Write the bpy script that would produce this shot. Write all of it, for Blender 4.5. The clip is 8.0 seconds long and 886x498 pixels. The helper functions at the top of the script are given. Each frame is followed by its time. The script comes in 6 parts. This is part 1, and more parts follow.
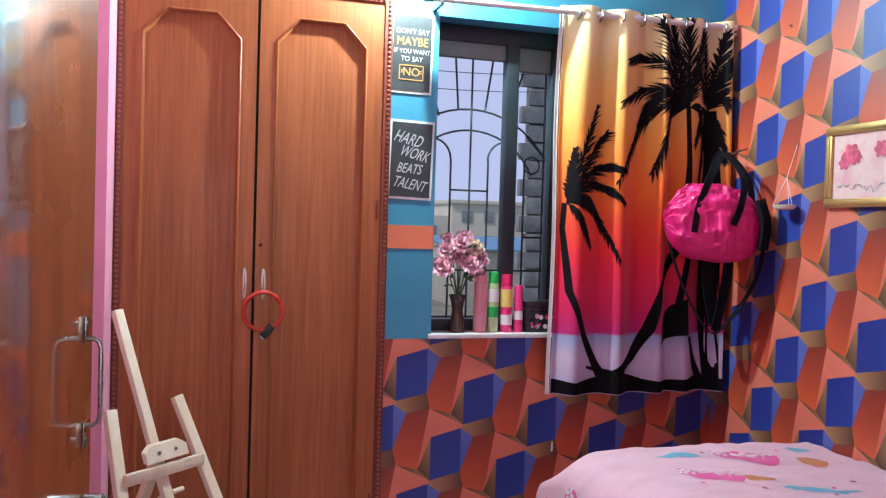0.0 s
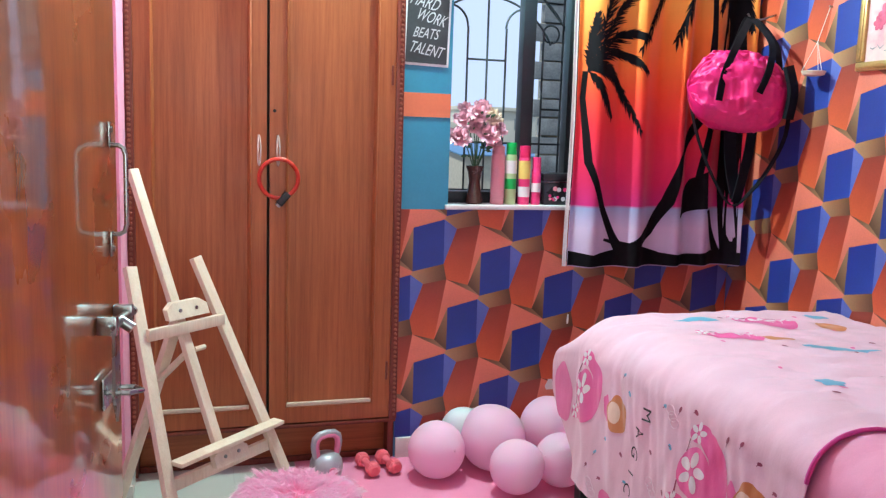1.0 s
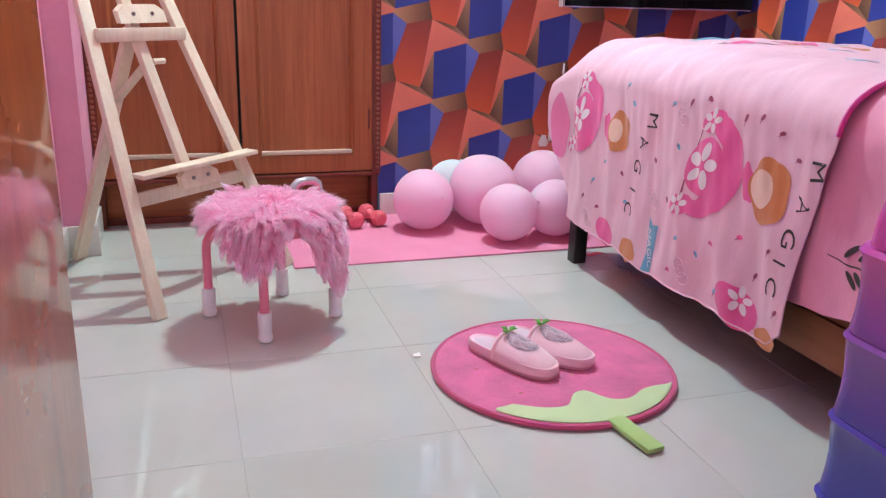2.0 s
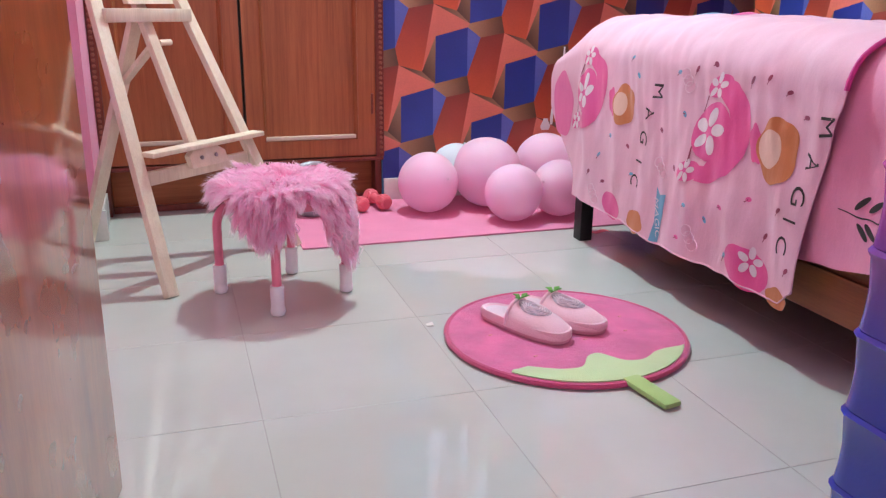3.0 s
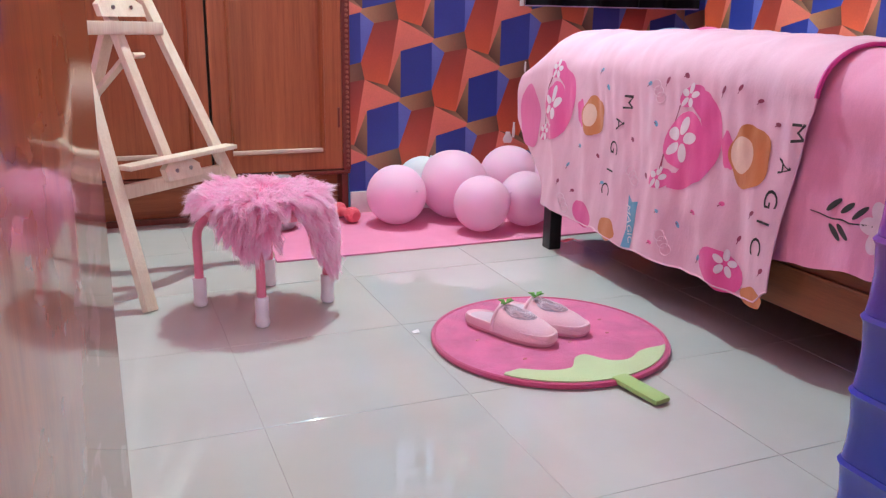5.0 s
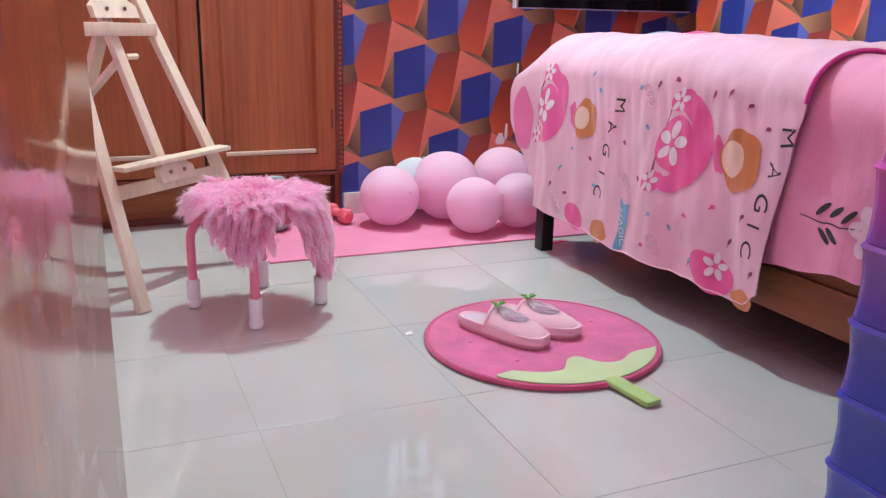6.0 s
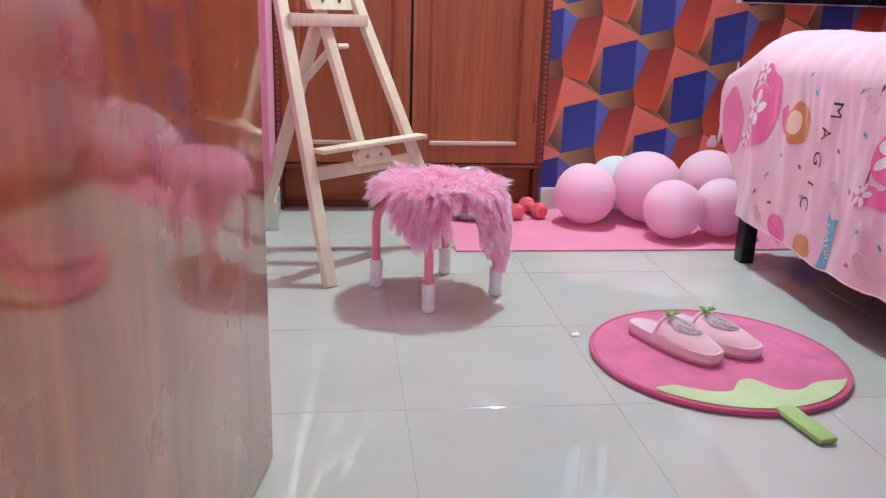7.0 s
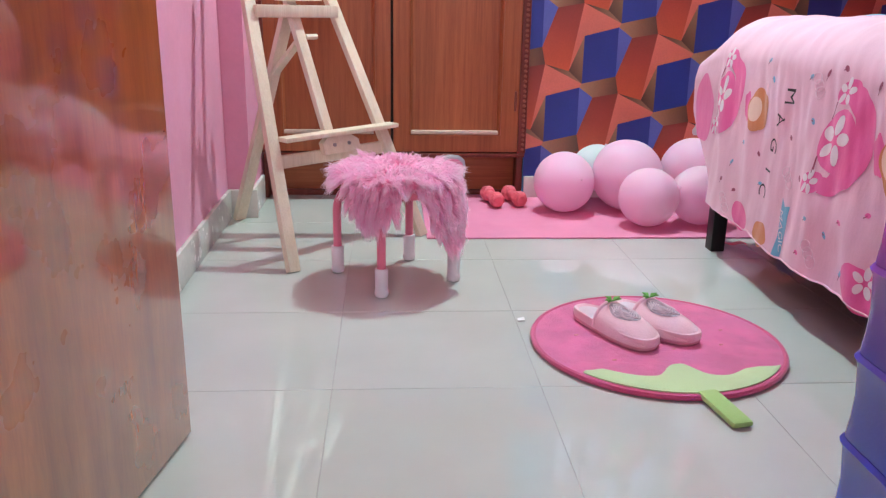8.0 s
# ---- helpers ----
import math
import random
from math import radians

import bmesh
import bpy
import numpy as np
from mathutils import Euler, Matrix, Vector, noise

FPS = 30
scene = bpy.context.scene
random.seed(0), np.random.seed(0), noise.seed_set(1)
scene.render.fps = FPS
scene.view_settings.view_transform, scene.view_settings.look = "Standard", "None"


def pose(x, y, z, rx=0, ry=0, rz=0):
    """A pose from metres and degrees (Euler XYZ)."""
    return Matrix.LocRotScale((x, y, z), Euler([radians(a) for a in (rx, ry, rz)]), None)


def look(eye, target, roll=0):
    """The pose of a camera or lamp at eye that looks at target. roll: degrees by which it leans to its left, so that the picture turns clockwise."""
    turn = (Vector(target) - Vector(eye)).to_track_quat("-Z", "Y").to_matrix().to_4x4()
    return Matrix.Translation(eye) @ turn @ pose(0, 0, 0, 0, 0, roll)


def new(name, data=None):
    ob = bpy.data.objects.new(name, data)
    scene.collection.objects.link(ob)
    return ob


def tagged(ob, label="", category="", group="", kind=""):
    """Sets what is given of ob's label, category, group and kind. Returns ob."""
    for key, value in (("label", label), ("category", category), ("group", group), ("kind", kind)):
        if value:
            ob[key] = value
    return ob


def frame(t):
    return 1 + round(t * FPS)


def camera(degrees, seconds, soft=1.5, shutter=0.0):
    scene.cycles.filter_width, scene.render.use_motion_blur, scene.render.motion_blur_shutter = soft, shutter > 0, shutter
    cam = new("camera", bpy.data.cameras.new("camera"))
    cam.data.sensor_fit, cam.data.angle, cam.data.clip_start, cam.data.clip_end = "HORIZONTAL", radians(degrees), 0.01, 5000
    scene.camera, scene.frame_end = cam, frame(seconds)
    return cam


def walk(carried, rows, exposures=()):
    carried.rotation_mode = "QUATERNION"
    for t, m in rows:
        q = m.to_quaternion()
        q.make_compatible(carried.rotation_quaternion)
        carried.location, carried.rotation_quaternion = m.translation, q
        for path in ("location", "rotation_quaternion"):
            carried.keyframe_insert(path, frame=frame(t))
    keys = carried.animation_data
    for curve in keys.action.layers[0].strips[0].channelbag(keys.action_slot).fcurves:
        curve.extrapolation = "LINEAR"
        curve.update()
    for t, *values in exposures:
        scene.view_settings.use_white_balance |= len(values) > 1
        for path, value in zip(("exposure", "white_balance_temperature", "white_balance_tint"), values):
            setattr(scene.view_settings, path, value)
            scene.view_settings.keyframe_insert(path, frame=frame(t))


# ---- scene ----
cam = camera(56.4, 8.0, soft=1.3)
PATH = [
    (0, (0.013, 0.126, 1.386), (0.593, 2.039, 1.337), 1.7),
    (0.5, (-0.006, 0.129, 1.315), (0.575, 2.036, 1.163), 1.7),
    (1, (-0.012, 0.163, 1.239), (0.554, 2.063, 0.969), 1.8),
    (1.5, (0.003, 0.235, 1.04), (0.588, 2.08, 0.534), 1.7),
    (2, (0.035, 0.279, 0.803), (0.619, 2.095, 0.201), 1.7),
    (2.2, (0.041, 0.271, 0.742), (0.61, 2.087, 0.129), 1.1),
    (3.3, (-0.047, 0.255, 0.718), (0.591, 2.065, 0.154), 0.4),
    (3.5, (-0.074, 0.261, 0.711), (0.621, 2.054, 0.161), 0.5),
    (4, (-0.111, 0.264, 0.705), (0.618, 2.045, 0.161), 0.7),
    (4.5, (-0.117, 0.261, 0.705), (0.613, 2.043, 0.165), 0.8),
    (6, (-0.128, 0.252, 0.717), (0.631, 2.022, 0.175), 1.3),
    (6.5, (-0.108, 0.245, 0.721), (0.402, 2.099, 0.171), 0.8),
    (7, (-0.008, 0.23, 0.716), (0.227, 2.133, 0.15), 1.7),
    (7.5, (0.141, 0.197, 0.719), (0.345, 2.099, 0.135), 2.0),
    (8, (0.208, 0.173, 0.718), (0.339, 2.08, 0.13), 1.0),
]
exposures_at = [(0.0, -0.32, 6500, 9), (0.5, -0.10, 6450, 4), (1.0, 0.22, 6350, -4), (1.5, 0.30, 6350, 3), (2.2, 0.32, 6500, 11), (3.5, 0.32, 6500, 12), (6.5, 0.33, 6500, 12), (7.4, 0.33, 6350, 3), (8.0, 0.32, 6400, 5)]
walk(cam, [(t, look(eye, target, roll)) for t, eye, target, roll in PATH], exposures_at)

# ---- light ----
world = bpy.data.worlds.new("sky")
scene.world = world
world.use_nodes = True
wn = world.node_tree
sky = wn.nodes.new("ShaderNodeTexSky")
sky.sky_type = "NISHITA"
sky.sun_disc = False
sky.sun_elevation = radians(47)
sky.sun_rotation = radians(107)
wn.links.new(sky.outputs[0], wn.nodes["Background"].inputs[0])
wn.nodes["Background"].inputs[1].default_value = 0.14
sun = new("sun", bpy.data.lights.new("sun", "SUN"))
sun.data.energy, sun.data.angle, sun.data.color = 2.0, radians(0.5), (1.0, 0.95, 0.87)
sun.matrix_world = look((0, 0, 0), (0.8, 0.25, -0.9))
LAMP = (0.77, 3.06, 2.42)
bulb = new("bulb_light", bpy.data.lights.new("bulb_light", "POINT"))
bulb.data.energy, bulb.data.shadow_soft_size, bulb.data.color = 138.0, 0.012, (0.745, 1.0, 0.985)
bulb.matrix_world = pose(LAMP[0], LAMP[1] - 0.06, LAMP[2])
# Added fill lamp, no seen source: lifts what faces back towards the doorway.
fill = new("corridor_fill", bpy.data.lights.new("corridor_fill", "AREA"))
fill.data.shape, fill.data.size, fill.data.size_y, fill.data.energy, fill.data.color = "RECTANGLE", 1.1, 1.3, 20.0, (0.90, 1.0, 0.98)
fill.matrix_world = look((0.25, -1.52, 1.55), (0.25, 0.0, 1.45))


# ---- helpers of this scene ----
def part(name, bm, material, parent=None, label="", smooth=True):
    me = bpy.data.meshes.new(name)
    bm.to_mesh(me)
    bm.free()
    for m in material if isinstance(material, (list, tuple)) else [material]:
        me.materials.append(m)
    if smooth:
        for p in me.polygons:
            p.use_smooth = True
        me.set_sharp_from_angle(angle=radians(38))
    ob = new(name, me)
    if parent is not None:
        ob.parent = parent
        if parent.type == "EMPTY":
            ob.matrix_parent_inverse = parent.matrix_basis.inverted()
    if label:
        ob["label"] = label
    return ob


def thing(name, at, label, category, group=""):
    e = new(name)
    e.empty_display_size = 0.05
    e.matrix_basis = Matrix.Translation(at)
    return tagged(e, label, category, group)


def box(bm, x0, x1, y0, y1, z0, z1, bevel=0.0, m=None):
    start = len(bm.verts)
    r = bmesh.ops.create_cube(bm, size=1)
    vs = r["verts"]
    for v in vs:
        v.co = Vector((x0 + (v.co.x + .5) * (x1 - x0), y0 + (v.co.y + .5) * (y1 - y0), z0 + (v.co.z + .5) * (z1 - z0)))
    if bevel:
        es = list({e for v in vs for e in v.link_edges})
        r = bmesh.ops.bevel(bm, geom=es, offset=bevel, segments=2, affect="EDGES", profile=0.6)
        vs = r["verts"]
        vs = list({v for v in bm.verts if v.index == -1 or v in set(vs)} & set(vs))
    if m is not None:
        bmesh.ops.transform(bm, matrix=m, verts=vs)
    return vs


def bmbox(x0, x1, y0, y1, z0, z1, bevel=0.0, m=None):
    bm = bmesh.new()
    box(bm, x0, x1, y0, y1, z0, z1, bevel)
    if m is not None:
        bm.transform(m)
    return bm


def tube(bm, pts, rad, seg=10, closed=False, cap=True):
    """A round bar along points; rad is one radius or one for each point."""
    pts = [Vector(p) for p in pts]
    n = len(pts)
    rads = rad if isinstance(rad, (list, tuple)) else [rad] * n
    rings, up = [], None
    for i, p in enumerate(pts):
        a = pts[(i - 1) % n] if (i or closed) else p
        b = pts[(i + 1) % n] if (i < n - 1 or closed) else p
        d = (b - a).normalized()
        if up is None:
            up = d.orthogonal().normalized()
        up = (up - d * up.dot(d)).normalized()
        side = d.cross(up)
        rings.append([bm.verts.new(p + rads[i] * (math.cos(k * math.tau / seg) * up + math.sin(k * math.tau / seg) * side)) for k in range(seg)])
    for i in range(n if closed else n - 1):
        r0, r1 = rings[i], rings[(i + 1) % n]
        for k in range(seg):
            bm.faces.new((r0[k], r0[(k + 1) % seg], r1[(k + 1) % seg], r1[k]))
    if cap and not closed:
        bm.faces.new(rings[0][::-1])
        bm.faces.new(rings[-1])
    return rings


def bmtube(pts, rad, seg=10, closed=False):
    bm = bmesh.new()
    tube(bm, pts, rad, seg, closed)
    return bm


def lathe(profile, centre, seg=24):
    """A turned form: profile of (radius, height) from the bottom up."""
    bm = bmesh.new()
    rings = []
    for r, z in profile:
        rings.append([bm.verts.new((centre[0] + r * math.cos(k * math.tau / seg), centre[1] + r * math.sin(k * math.tau / seg), centre[2] + z)) for k in range(seg)])
    for a, b in zip(rings, rings[1:]):
        for k in range(seg):
            bm.faces.new((a[k], a[(k + 1) % seg], b[(k + 1) % seg], b[k]))
    bm.faces.new(rings[0][::-1])
    bm.faces.new(rings[-1])
    return bm


def prism(points, axis, lo, hi):
    """An outline of (u, v) drawn through from lo to hi along an axis: 'y' takes (x, z), 'x' takes (y, z), 'z' takes (x, y)."""
    put = {"y": lambda u, v, w: (u, w, v), "x": lambda u, v, w: (w, u, v), "z": lambda u, v, w: (u, v, w)}[axis]
    bm = bmesh.new()
    a = [bm.verts.new(put(u, v, lo)) for u, v in points]
    b = [bm.verts.new(put(u, v, hi)) for u, v in points]
    n = len(points)
    bm.faces.new(a)
    bm.faces.new(b[::-1])
    for k in range(n):
        bm.faces.new((a[k], b[k], b[(k + 1) % n], a[(k + 1) % n]))
    bmesh.ops.recalc_face_normals(bm, faces=bm.faces)
    return bm


def beam(a, b, w, h, across, bevel=0.003):
    """A squared bar from a to b, w wide along 'across' and h thick."""
    a, b = Vector(a), Vector(b)
    d = (b - a).normalized()
    u = Vector(across)
    u = (u - d * u.dot(d)).normalized()
    v = d.cross(u)
    bm = bmesh.new()
    box(bm, -w / 2, w / 2, -h / 2, h / 2, 0, (b - a).length, bevel)
    m = Matrix((u, v, d)).transposed().to_4x4()
    m.translation = a
    bm.transform(m)
    return bm


def grid(nu, nv, f):
    """A sheet of nu x nv cells through f(u, v), u and v from 0 to 1."""
    bm = bmesh.new()
    vs = [[bm.verts.new(f(i / nu, j / nv)) for j in range(nv + 1)] for i in range(nu + 1)]
    for i in range(nu):
        for j in range(nv):
            bm.faces.new((vs[i][j], vs[i + 1][j], vs[i + 1][j + 1], vs[i][j + 1]))
    return bm


def thick(bm, t):
    """Gives a sheet a thickness, to both sides of it."""
    bmesh.ops.recalc_face_normals(bm, faces=bm.faces)
    bm.normal_update()
    bmesh.ops.solidify(bm, geom=bm.faces[:], thickness=t)
    return bm


def smoothstep(a, b, x):
    t = min(1, max(0, (x - a) / (b - a)))
    return t * t * (3 - 2 * t)


def lettering(text, size):
    """A word as a flat mesh in its own x, y, from the built-in font: vertices and faces."""
    cu = bpy.data.curves.new("word", "FONT")
    cu.body, cu.size, cu.align_x, cu.align_y = text, size, "CENTER", "CENTER"
    cu.resolution_u = 3
    ob = bpy.data.objects.new("word", cu)
    scene.collection.objects.link(ob)
    bpy.context.view_layer.update()
    me = bpy.data.meshes.new_from_object(ob.evaluated_get(bpy.context.evaluated_depsgraph_get()))
    vs, fs = [tuple(v.co) for v in me.vertices], [tuple(p.vertices) for p in me.polygons]
    bpy.data.objects.remove(ob)
    bpy.data.curves.remove(cu)
    bpy.data.meshes.remove(me)
    return vs, fs


def laid(vs, fs, f):
    """Flat figures laid through f(x, y) onto a surface."""
    bm = bmesh.new()
    new_vs = [bm.verts.new(f(v[0], v[1])) for v in vs]
    for face in fs:
        if len(set(face)) > 2:
            try:
                bm.faces.new([new_vs[i] for i in face])
            except ValueError:
                pass
    return bm


# ---- materials ----
def material(name):
    m = bpy.data.materials.new(name)
    m.use_nodes = True
    return m, m.node_tree, m.node_tree.nodes["Principled BSDF"]


def noise_at(nt, scale, detail=4.0, stretch=(1, 1, 1), rough=0.55):
    tc = nt.nodes.new("ShaderNodeTexCoord")
    mp = nt.nodes.new("ShaderNodeMapping")
    mp.inputs["Scale"].default_value = stretch
    nz = nt.nodes.new("ShaderNodeTexNoise")
    nz.inputs["Scale"].default_value = scale
    nz.inputs["Detail"].default_value = detail
    nz.inputs["Roughness"].default_value = rough
    nt.links.new(tc.outputs["Object"], mp.inputs[0])
    nt.links.new(mp.outputs[0], nz.inputs["Vector"])
    return nz.outputs[0]


def ramp(nt, fac, stops, interpolation="LINEAR"):
    r = nt.nodes.new("ShaderNodeValToRGB")
    r.color_ramp.interpolation = interpolation
    while len(r.color_ramp.elements) < len(stops):
        r.color_ramp.elements.new(0.5)
    for e, (p, c) in zip(r.color_ramp.elements, stops):
        e.position, e.color = p, (*c, 1)
    nt.links.new(fac, r.inputs[0])
    return r.outputs[0]


def tint(c, k):
    return tuple(min(1, v * k) for v in c)


def mixed(nt, a, b, fac, mode="MULTIPLY"):
    mx = nt.nodes.new("ShaderNodeMix")
    mx.data_type, mx.blend_type = "RGBA", mode
    nt.links.new(a, mx.inputs[6])
    nt.links.new(b, mx.inputs[7])
    mx.inputs[0].default_value = fac
    return mx.outputs[2]


def bumped(nt, bsdf, height, strength, distance=0.002):
    b = nt.nodes.new("ShaderNodeBump")
    b.inputs["Strength"].default_value = strength
    b.inputs["Distance"].default_value = distance
    nt.links.new(height, b.inputs["Height"])
    nt.links.new(b.outputs[0], bsdf.inputs["Normal"])


def surface(name, colour, rough=0.5, metal=0.0, vary=0.12, coarse=5.0, fine=80.0, bump=0.15, coat=0.0, sheen=0.0, stretch=(1, 1, 1), glow=0.0, see=0.0, sss=0.0, spec=0.5):
    """A plain surface that varies at two scales."""
    m, nt, b = material(name)
    big = ramp(nt, noise_at(nt, coarse, 3, stretch), [(0.3, tint(colour, 1 - vary)), (0.7, tint(colour, 1 + vary * .6))])
    small = ramp(nt, noise_at(nt, fine, 3, stretch), [(0.35, (1 - vary * .6,) * 3), (0.65, (1, 1, 1))])
    nt.links.new(mixed(nt, big, small, 1.0), b.inputs["Base Color"])
    rr = ramp(nt, noise_at(nt, coarse * 2.3, 4), [(0.3, (rough * .85,) * 3), (0.7, (min(1, rough * 1.15),) * 3)])
    nt.links.new(rr, b.inputs["Roughness"])
    b.inputs["Metallic"].default_value = metal
    b.inputs["Coat Weight"].default_value = coat
    b.inputs["Coat Roughness"].default_value = 0.12
    b.inputs["Sheen Weight"].default_value = sheen
    b.inputs["Transmission Weight"].default_value = see
    b.inputs["Specular IOR Level"].default_value = spec
    if sss:
        b.inputs["Subsurface Weight"].default_value = sss
        b.inputs["Subsurface Radius"].default_value = (0.03, 0.015, 0.015)
    if bump:
        bumped(nt, b, noise_at(nt, fine, 4, stretch), bump)
    return m


def wood(name, light, dark, rough, coarse=1.6, along="z", coat=0.0, bump=0.12, lines=34.0):
    s = {"z": (lines, lines, 1.1), "x": (1.1, lines, lines), "y": (lines, 1.1, lines)}[along]
    s2 = {"z": (5, 5, 0.5), "x": (.5, 5, 5), "y": (5, .5, 5)}[along]
    m, nt, b = material(name)
    g = noise_at(nt, 2.2, 6, s, 0.6)
    base = ramp(nt, g, [(0.25, dark), (0.48, tuple((p + q) / 2 for p, q in zip(light, dark))), (0.75, light)])
    stain = ramp(nt, noise_at(nt, coarse, 4, s2), [(0.3, (0.72, 0.68, 0.66)), (0.7, (1, 1, 1))])
    fine = ramp(nt, noise_at(nt, 9, 3, tuple(v * 2.5 for v in s)), [(0.35, (0.86, 0.84, 0.83)), (0.6, (1, 1, 1))])
    nt.links.new(mixed(nt, mixed(nt, base, stain, 0.8), fine, 0.8), b.inputs["Base Color"])
    nt.links.new(ramp(nt, noise_at(nt, 6, 4), [(0.3, (rough * .8,) * 3), (0.7, (rough * 1.2,) * 3)]), b.inputs["Roughness"])
    b.inputs["Coat Weight"].default_value = coat
    b.inputs["Coat Roughness"].default_value = 0.09
    b.inputs["Coat IOR"].default_value = 1.8
    b.inputs["Specular IOR Level"].default_value = 0.35
    bumped(nt, b, g, bump, 0.001)
    return m


def print_ramp(name, stops, rough=0.45, lo=0.0, hi=1.0):
    """A printed gradient that runs along the sheet's first UV."""
    m, nt, b = material(name)
    uv = nt.nodes.new("ShaderNodeUVMap")
    sep = nt.nodes.new("ShaderNodeSeparateXYZ")
    nt.links.new(uv.outputs[0], sep.inputs[0])
    c = ramp(nt, sep.outputs[0], stops)
    w = ramp(nt, noise_at(nt, 9, 4), [(0.3, (0.86, 0.86, 0.86)), (0.7, (1, 1, 1))])
    w2 = ramp(nt, noise_at(nt, 160, 2), [(0.3, (0.9, 0.9, 0.9)), (0.7, (1, 1, 1))])
    nt.links.new(mixed(nt, mixed(nt, c, w, 1.0), w2, 1.0), b.inputs["Base Color"])
    b.inputs["Roughness"].default_value = rough
    b.inputs["Specular IOR Level"].default_value = 0.55
    bumped(nt, b, noise_at(nt, 70, 3), 0.12, 0.001)
    return m


M = {}
M["tile"], nt, b = material("polished_tile")
oi = nt.nodes.new("ShaderNodeObjectInfo")
c1 = ramp(nt, noise_at(nt, 2.5, 5), [(0.3, (0.495, 0.503, 0.467)), (0.7, (0.555, 0.563, 0.523))])
c2 = ramp(nt, oi.outputs["Random"], [(0.0, (0.95, 0.95, 0.95)), (1.0, (1, 1, 1))])
nt.links.new(mixed(nt, c1, c2, 1.0), b.inputs["Base Color"])
nt.links.new(ramp(nt, noise_at(nt, 7, 5), [(0.35, (0.008,) * 3), (0.7, (0.025,) * 3)]), b.inputs["Roughness"])
bumped(nt, b, noise_at(nt, 3.0, 2), 0.003, 0.002)
b.inputs["IOR"].default_value = 1.7
M["grout"] = surface("grout", (0.40, 0.385, 0.36), 0.8)
M["pink_wall"] = surface("pink_emulsion", (0.79, 0.34, 0.48), 0.55, vary=0.06, bump=0.1)
M["skirting"] = surface("skirting_tile", (0.72, 0.68, 0.64), 0.25, vary=0.07, coarse=9)
M["teal"] = surface("teal_emulsion", (0.05, 0.27, 0.42), 0.5, vary=0.08, bump=0.12)
M["orange_paint"] = surface("orange_paint", (0.72, 0.18, 0.09), 0.5, vary=0.06)
M["white_wall"] = surface("white_emulsion", (0.78, 0.77, 0.76), 0.7, vary=0.03)
# Blush is put into the unseen ceiling to redden the bounced light.
M["blush_bounce"] = surface("blush_bounce_paint", (0.76, 0.68, 0.68), 0.7, vary=0.04)
M["sill"] = surface("white_marble", (0.75, 0.72, 0.73), 0.25, vary=0.1)
M["ward"] = wood("wardrobe_laminate", (0.46, 0.140, 0.050), (0.26, 0.065, 0.022), 0.42)
M["ward_dark"] = wood("wardrobe_dark_edge", (0.24, 0.05, 0.03), (0.13, 0.025, 0.018), 0.4)
M["ward_x"] = wood("wardrobe_laminate_flat", (0.46, 0.140, 0.050), (0.26, 0.065, 0.022), 0.42, along="x")
M["bead"] = surface("carved_bead", (0.30, 0.085, 0.045), 0.45, vary=0.25, fine=140)
# Near-black paints the shade inside the door gap and the keyhole.
M["gap"] = surface("recess_shade", (0.02, 0.012, 0.01), 0.8)
# Pale colour stands in for the highlight on the lower panel moulding.
M["highlight_edge"] = surface("ledge_highlight", (0.62, 0.48, 0.38), 0.5, vary=0.2)
M["door"] = wood("varnished_door", (0.58, 0.165, 0.038), (0.27, 0.060, 0.015), 0.3, coarse=1.6, coat=1.0, lines=10, bump=0.0)
# varnish: brushed on in upright strokes that bend what it mirrors
nt = M["door"].node_tree
b = nt.nodes["Principled BSDF"]
b.inputs["Coat Roughness"].default_value = 0.07
b.inputs["Coat IOR"].default_value = 2.0
b.inputs["Specular IOR Level"].default_value = 0.3
stroke = nt.nodes.new("ShaderNodeBump")
stroke.inputs["Strength"].default_value, stroke.inputs["Distance"].default_value = 0.02, 0.004
nt.links.new(noise_at(nt, 2.5, 1, (14, 14, 0.3)), stroke.inputs["Height"])
nt.links.new(stroke.outputs[0], b.inputs["Coat Normal"])
M["steel"] = surface("bright_steel", (0.36, 0.36, 0.36), 0.28, 1.0, vary=0.06)
M["black"] = surface("black_paint", (0.008, 0.008, 0.010), 0.45)
M["alu"] = surface("dark_frame", (0.018, 0.028, 0.035), 0.4, vary=0.3)
M["grey_bar"] = surface("grey_window_rail", (0.20, 0.22, 0.22), 0.5)
M["grille"] = surface("grille_iron", (0.05, 0.06, 0.075), 0.5)
M["pine"] = wood("pale_pine", (0.88, 0.77, 0.63), (0.79, 0.63, 0.47), 0.5, lines=22)
M["tube_pink"] = surface("pink_enamel", (0.72, 0.17, 0.27), 0.35, vary=0.04, bump=0.03)
M["cap_white"] = surface("white_rubber", (0.78, 0.70, 0.74), 0.5, vary=0.05)
M["mat"] = surface("pink_foam", (0.70, 0.22, 0.36), 0.7, vary=0.06, fine=240, bump=0.3)
M["rug"] = surface("rug_pile", (0.68, 0.12, 0.29), 0.9, vary=0.22, coarse=14, fine=300, bump=0.8, sheen=0.4)
M["rug_edge"] = surface("rug_piping", (0.52, 0.055, 0.16), 0.8, vary=0.1, fine=300, bump=0.5, sheen=0.3)
M["rug_green"] = surface("rug_leaf", (0.52, 0.66, 0.34), 0.9, vary=0.08, fine=300, bump=0.8, sheen=0.3)
M["rug_stem"] = surface("rug_stem", (0.38, 0.56, 0.18), 0.9, vary=0.1, fine=300, bump=0.8, sheen=0.3)
M["gold"] = surface("gilt_frame", (0.62, 0.40, 0.16), 0.35, 0.7, vary=0.2, fine=120)
